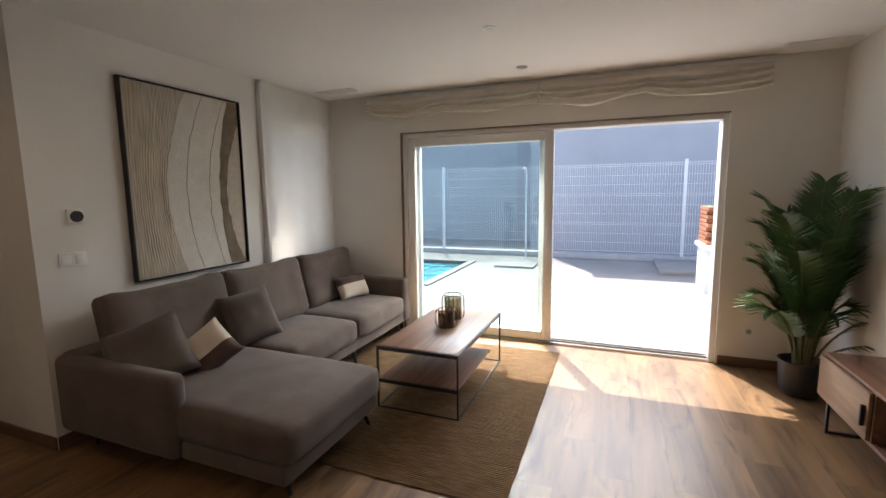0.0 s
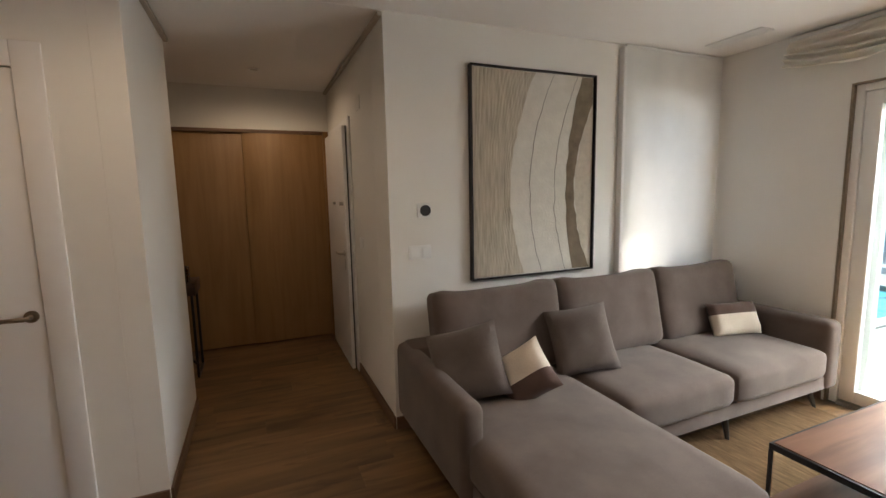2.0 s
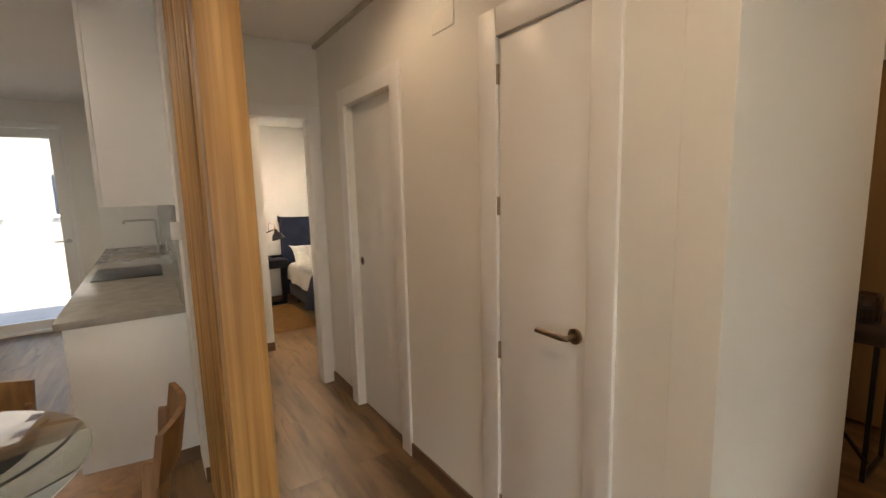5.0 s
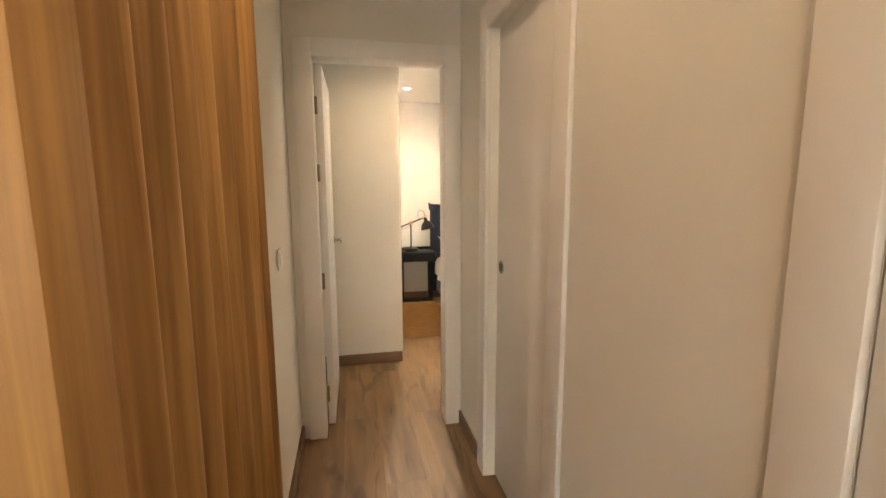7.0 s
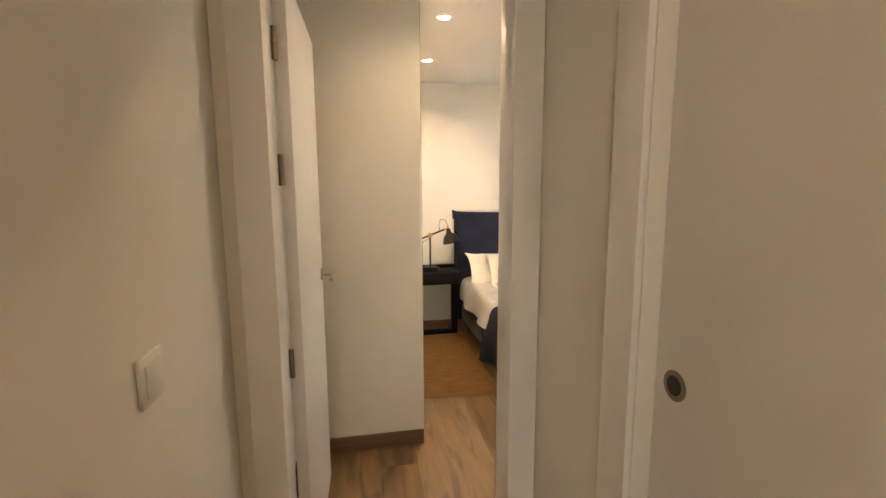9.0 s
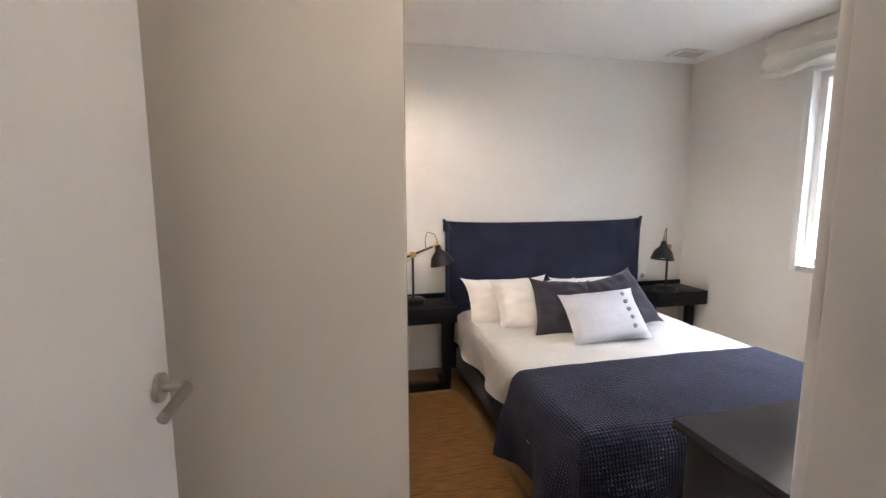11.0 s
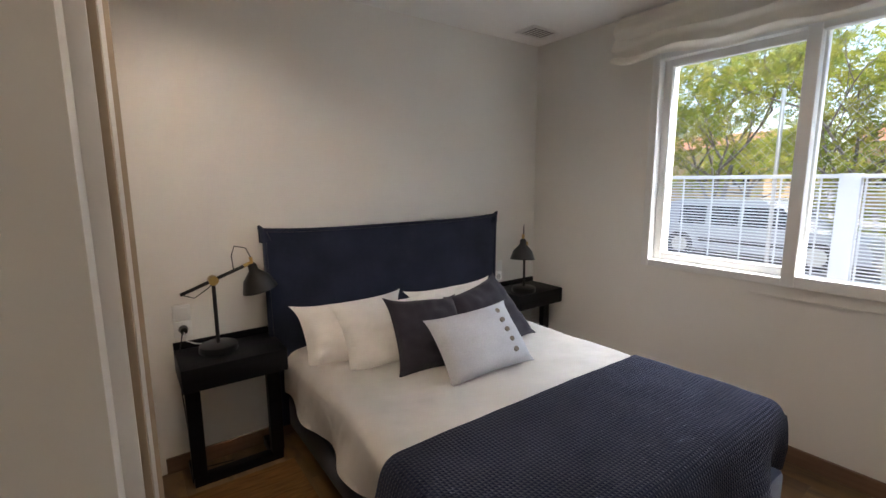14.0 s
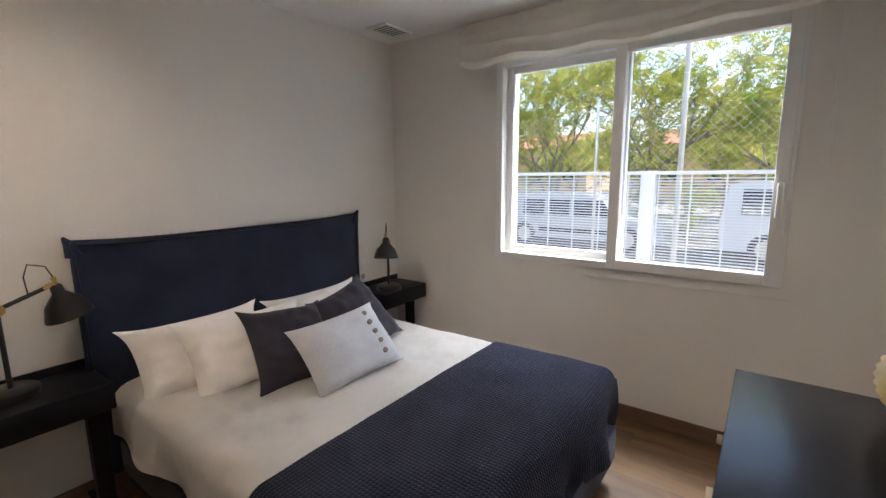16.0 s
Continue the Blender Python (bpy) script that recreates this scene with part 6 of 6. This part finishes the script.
def vehicle(name, x, y, L, Wd, Hh, body, nose, rear, label, bonnet, sill=0.25, rz=0.0):
    """A car seen from its side; its length runs along y with the nose towards +y."""
    t = thing(name, (x, y, -0.545), label, "van" if "van" in name else "car", "", rz)
    prof = [(-L / 2, sill), (-L / 2 - 0.02, Hh * 0.5), (-L / 2 + rear, Hh * 0.97), (-L / 2 + rear + 0.25, Hh), (L / 2 - bonnet - nose, Hh), (L / 2 - bonnet, bonnet and Hh * 0.58 or Hh), (L / 2 - 0.12, Hh * 0.48), (L / 2, Hh * 0.34), (L / 2, sill)]
    bm = bmesh.new()
    secs = []
    for f, inset, in ((-1, 0.0), (-0.6, 0.0), (0.6, 0.0), (1, 0.0)):
        secs.append([bm.verts.new((f * Wd / 2 * (1 - 0.13 * max(0, (z - Hh * 0.55)) / Hh * (abs(f) == 1) * 2), yy, z)) for yy, z in prof])
    n = len(prof)
    for a, b in zip(secs, secs[1:]):
        for k in range(n):
            bm.faces.new((a[k], a[(k + 1) % n], b[(k + 1) % n], b[k]))
    bm.faces.new(secs[0][::-1])
    bm.faces.new(secs[-1])
    bd = part("body", bm, body, t, local=True, angle=25)
    zt, zb = Hh * 0.91, Hh * 0.60
    y_f = L / 2 - bonnet - nose * 0.35
    spans = [(-L / 2 + rear + 0.25, -L / 2 + rear + 0.25 + (L - bonnet - rear - nose) * 0.30), (-L / 2 + rear + 0.35 + (L - bonnet - rear - nose) * 0.30, -L / 2 + rear + 0.30 + (L - bonnet - rear - nose) * 0.62), (-L / 2 + rear + 0.40 + (L - bonnet - rear - nose) * 0.62, y_f - nose * 0.25)]
    for sx in (-1, 1):
        for a, b in spans:
            q0, q1 = Wd / 2 * (1 - 0.13 * 2 * (zb - Hh * 0.55) / Hh) + 0.004, Wd / 2 * (1 - 0.13 * 2 * (zt - Hh * 0.55) / Hh) + 0.004
            bm = bmesh.new()
            v = [bm.verts.new(p_) for p_ in ((sx * q0, a, zb), (sx * q0, b + (nose * 0.4 if b == spans[-1][1] else 0), zb), (sx * q1, b, zt), (sx * q1, a, zt))]
            v2 = [bm.verts.new(p_.co + Vector((sx * 0.006, 0, 0))) for p_ in v]
            bm.faces.new(v)
            bm.faces.new(v2)
            for k in range(4):
                bm.faces.new((v[k], v[(k + 1) % 4], v2[(k + 1) % 4], v2[k]))
            part("window", bm, M_CARGLASS, bd, local=True, smooth=False)
    for sx in (-1, 1):
        for yy in (-L / 2 + 0.85, L / 2 - 0.85):
            bm = bmesh.new()
            tube(bm, [(sx * (Wd / 2 - 0.17), yy, 0.32), (sx * (Wd / 2 + 0.012), yy, 0.32)], 0.32, 24)
            w_ = part("wheel", bm, M_BLACK, t, local=True)
            bm = bmesh.new()
            tube(bm, [(sx * (Wd / 2 + 0.012), yy, 0.32), (sx * (Wd / 2 + 0.02), yy, 0.32)], 0.19, 18)
            part("rim", bm, M_STEEL, w_, local=True)
        part("bumper_strip", boxes((min(sx * Wd / 2, sx * (Wd / 2 + 0.015)), max(sx * Wd / 2, sx * (Wd / 2 + 0.015)), -L / 2 + 1.3, L / 2 - 1.3, 0.42, 0.52)), M_BLACK, t, local=True)
    return t


M_CARWHITE = mat("white_car_paint", (0.66, 0.66, 0.66), 0.25, var=0.01)
M_CARGREY = mat("silver_car_paint", (0.42, 0.43, 0.45), 0.25, var=0.03)
M_CARGLASS = mat("dark_car_glass", (0.02, 0.024, 0.03), 0.05)
vehicle("car", -14.65, -7.05, 4.45, 1.75, 1.42, M_CARGREY, 0.85, 0.55, "silver car parked across the street", 1.0)
vehicle("van", -14.75, -1.55, 4.4, 1.85, 1.74, M_CARWHITE, 0.7, 0.12, "white compact van parked across the street", 0.8)
vehicle("car", -14.65, -12.6, 4.2, 1.75, 1.45, M_CARWHITE, 0.8, 0.5, "white car parked across the street", 0.95)


def tree(x, y, h, seed, label):
    """Trunk with forking limbs, and a crown of many small leaflets in loose sprays."""
    rg = random.Random(seed)
    t = thing("street_tree", (x, y, -0.55), label, "tree", "street trees")
    limbs = bmesh.new()
    tips = []

    def grow(p, d, ln, rad, depth):
        pts = [p]
        for _ in range(4):
            d = (d + Vector((rg.uniform(-1, 1), rg.uniform(-1, 1), rg.uniform(-0.5, 0.6))) * 0.16).normalized()
            pts.append(pts[-1] + d * ln / 4)
        tube(limbs, pts, [rad * (1 - 0.1 * k) for k in range(5)], 6 if depth > 1 else 4)
        if depth <= 2:
            tips.extend(pts[1:])
        if depth:
            for _ in range(3 if depth > 1 else 3):
                nd = (d + Vector((rg.uniform(-1, 1), rg.uniform(-1, 1), rg.uniform(-0.35, 0.55))) * 0.85).normalized()
                grow(pts[rg.choice((2, 3, 4))], nd, ln * rg.uniform(0.6, 0.8), rad * 0.55, depth - 1)

    grow(Vector((x, y, -0.55)), Vector((0, 0, 1)), h * 0.36, 0.10, 0)
    for k in range(7):
        a = 2 * math.pi * k / 7 + rg.random()
        grow(Vector((x, y, -0.55 + h * rg.uniform(0.13, 0.34))), Vector((math.cos(a) * 0.8, math.sin(a) * 0.8, rg.uniform(0.0, 1.2))).normalized(), h * 0.32, 0.045, 3)
    part("trunk", limbs, M_BARK, t)
    verts, faces = [], []
    for p in tips:
        for _ in range(2):
            c_ = p + Vector((rg.gauss(0, 0.26), rg.gauss(0, 0.26), rg.gauss(0, 0.2)))
            d = Vector((rg.uniform(-1, 1), rg.uniform(-1, 1), rg.uniform(-0.7, 0.2))).normalized()
            s_ = d.orthogonal().normalized()
            for m_ in range(4):
                for side in (-1, 1):
                    o = c_ + d * 0.055 * m_
                    w_ = (s_ * side + d * 0.5).normalized()
                    ln = rg.uniform(0.09, 0.16)
                    u_ = d * 0.025
                    i0 = len(verts)
                    verts += [tuple(o), tuple(o + w_ * ln * 0.5 + u_), tuple(o + w_ * ln), tuple(o + w_ * ln * 0.5 - u_)]
                    faces.append((i0, i0 + 1, i0 + 2, i0 + 3))
    me = bpy.data.meshes.new("crown")
    me.from_pydata([tuple(Vector(v) - Vector((x, y, -0.55))) for v in verts], [], faces)
    me.materials.append(M_TREELEAF)
    cr = new("crown", me)
    cr.parent = t
    tagged(cr, "loose green and yellowing leaves", kind="stuff")


M_BARK = mat("grey_bark", (0.22, 0.185, 0.145), 0.95, var=0.25, scale=12, bump=0.5)
M_TREELEAF = sheer("green_yellow_leaves", (0.24, 0.29, 0.05), 0.45)
lr = M_TREELEAF.node_tree.nodes["Color Ramp"].color_ramp
lr.elements[0].position, lr.elements[1].position = 0.35, 0.68
lr.elements[0].color, lr.elements[1].color = (0.19, 0.27, 0.05, 1), (0.52, 0.47, 0.12, 1)
M_TREELEAF.node_tree.nodes["Noise Texture"].inputs["Scale"].default_value = 1.6
for x, y, h, sd_ in ((-16.6, -13.2, 6.0, 1), (-16.9, -9.0, 6.6, 2), (-16.5, -5.8, 6.4, 3), (-16.9, -1.8, 6.7, 4), (-17.2, 1.9, 6.4, 5), (-24.5, -17.5, 5.2, 6), (-25, -11.0, 5.0, 7), (-24, -4.5, 5.4, 8), (-25, 1.5, 5.0, 9)):
    tree(x, y, h, sd_, "leafy street tree with slender forking grey limbs")
M_OCHRE = mat("ochre_render", (0.52, 0.36, 0.17), 0.9, var=0.08, scale=1.2, bump=0.2)
M_TERRACOTTA = mat("terracotta_tile", (0.40, 0.17, 0.09), 0.85, var=0.2, scale=8, bump=0.3)


def house(x, y, w, d, h, label, wall_mat):
    t = thing("house", (x, y, -0.55), label, "house", "far houses")
    part("wall", boxes((x - d / 2, x + d / 2, y - w / 2, y + w / 2, -0.55, h)), wall_mat, t)
    bm = bmesh.new()
    v = [bm.verts.new(p_) for p_ in ((x - d / 2 - 0.3, y - w / 2 - 0.3, h), (x + d / 2 + 0.3, y - w / 2 - 0.3, h), (x + d / 2 + 0.3, y + w / 2 + 0.3, h), (x - d / 2 - 0.3, y + w / 2 + 0.3, h), (x, y - w / 2 - 0.3, h + 1.3), (x, y + w / 2 + 0.3, h + 1.3))]
    for f in ((0, 1, 4), (2, 3, 5), (1, 2, 5, 4), (3, 0, 4, 5), (0, 3, 2, 1)):
        bm.faces.new([v[k] for k in f])
    part("roof", bm, M_TERRACOTTA, t, smooth=False)
    yy = y - w / 2 + 1.2
    while yy < y + w / 2 - 1:
        for z in (0.9, 3.6):
            if z + 1.2 < h:
                wn_ = part("window", boxes((x + d / 2 - 0.05, x + d / 2 + 0.03, yy, yy + 1.0, z, z + 1.2)), M_CARGLASS, t)
                part("sill", boxes((x + d / 2 + 0.001, x + d / 2 + 0.10, yy - 0.1, yy + 1.1, z - 0.08, z)), M_RENDER, wn_)
        yy += 2.6


house(-40, -22, 16, 9, 3.4, "ochre rendered house with a terracotta roof", M_OCHRE)
house(-40, -3, 14, 9, 3.3, "ochre rendered house with a terracotta roof", M_OCHRE)
house(-44, 15, 14, 9, 5.6, "pale rendered house with a terracotta roof", M_RENDER)
bm = bmesh.new()
tube(bm, [(-11.0, -4.2, -0.55), (-11.0, -4.2, 6.5)], [0.05, 0.04], 10)
single("street_lamp_post", bm, M_WIRE, (-11.0, -4.2, -0.55), "slim grey steel lamp post beside the street", "lamp post")

# ---- balcony beyond the kitchen ----
setting("balcony_floor", boxes((-6, 8, -9.5, YK - 0.2, -0.55, -0.03)), M_TERRACE, "pale sunlit balcony floor", "pavement")
bp_ = thing("balcony_parapet", (0, -8.6, 0), "low pale rendered wall at the balcony's edge", "wall")
# base colour darkened so these sunlit walls don't burn out
M_DARKRENDER = mat("darkened_render", (0.24, 0.23, 0.215), 0.9, var=0.12, scale=0.8)
part("wall", boxes((-6, 8, -8.7, -8.5, -0.03, 0.85)), M_DARKRENDER, bp_)
bm = bmesh.new()
tube(bm, [(-0.95, -8.0, -0.03), (-0.95, -8.0, 3.2)], 0.06, 14)
single("drain_pipe", bm, M_RUST, (-0.95, -8.0, -0.03), "rust-brown round drain pipe", "pipe")
ap = thing("apartment_building", (-2, -22, -0.55), "white apartment building with blinds and balconies", "building")
part("wall", boxes((-10, 8, -26, -20, -0.55, 9)), M_DARKRENDER, ap)
for i in range(6):
    for j in range(3):
        xx, zz = -8.5 + 2.8 * i, 0.9 + 2.9 * j
        wn_ = part("window", boxes((xx, xx + 1.3, -20.02, -19.97, zz, zz + 1.4)), M_CARGLASS, ap)
        part("sill", boxes((xx - 0.1, xx + 1.4, -20.0, -19.88, zz - 0.1, zz - 0.02)), M_RENDER, wn_)
# ---- floor planks ----
PL, PWID = 1.285, 0.193
bm = boxes((0.0001, PWID - 0.0001, 0.0001, PL - 0.0001, -0.012, 0.0), bevel=0.0003, segs=1)
plank_mesh = mesh_of("plank", bm, M_FLOOR, False)
floor = new("floor")
tagged(floor, "oak laminate floor of long brown planks", "floor", kind="structure")
WORLD["floor"] = Vector((0, 0, 0))
prng = random.Random(3)
x = -5.2
row = 0
while x < XE:
    hi = YT if x > XS - 0.2 else YE
    y = YK - prng.random() * PL
    while y < hi:
        lo, top = max(y, YK), min(y + PL, hi)
        if top - lo > 0.03:
            o = new("plank", plank_mesh)
            o.parent = floor
            o.location = (x, lo, 0)
            o.scale = (min(1.0, (XE - x) / PWID), (top - lo) / PL, 1)
        y += PL
    x += PWID
    row += 1
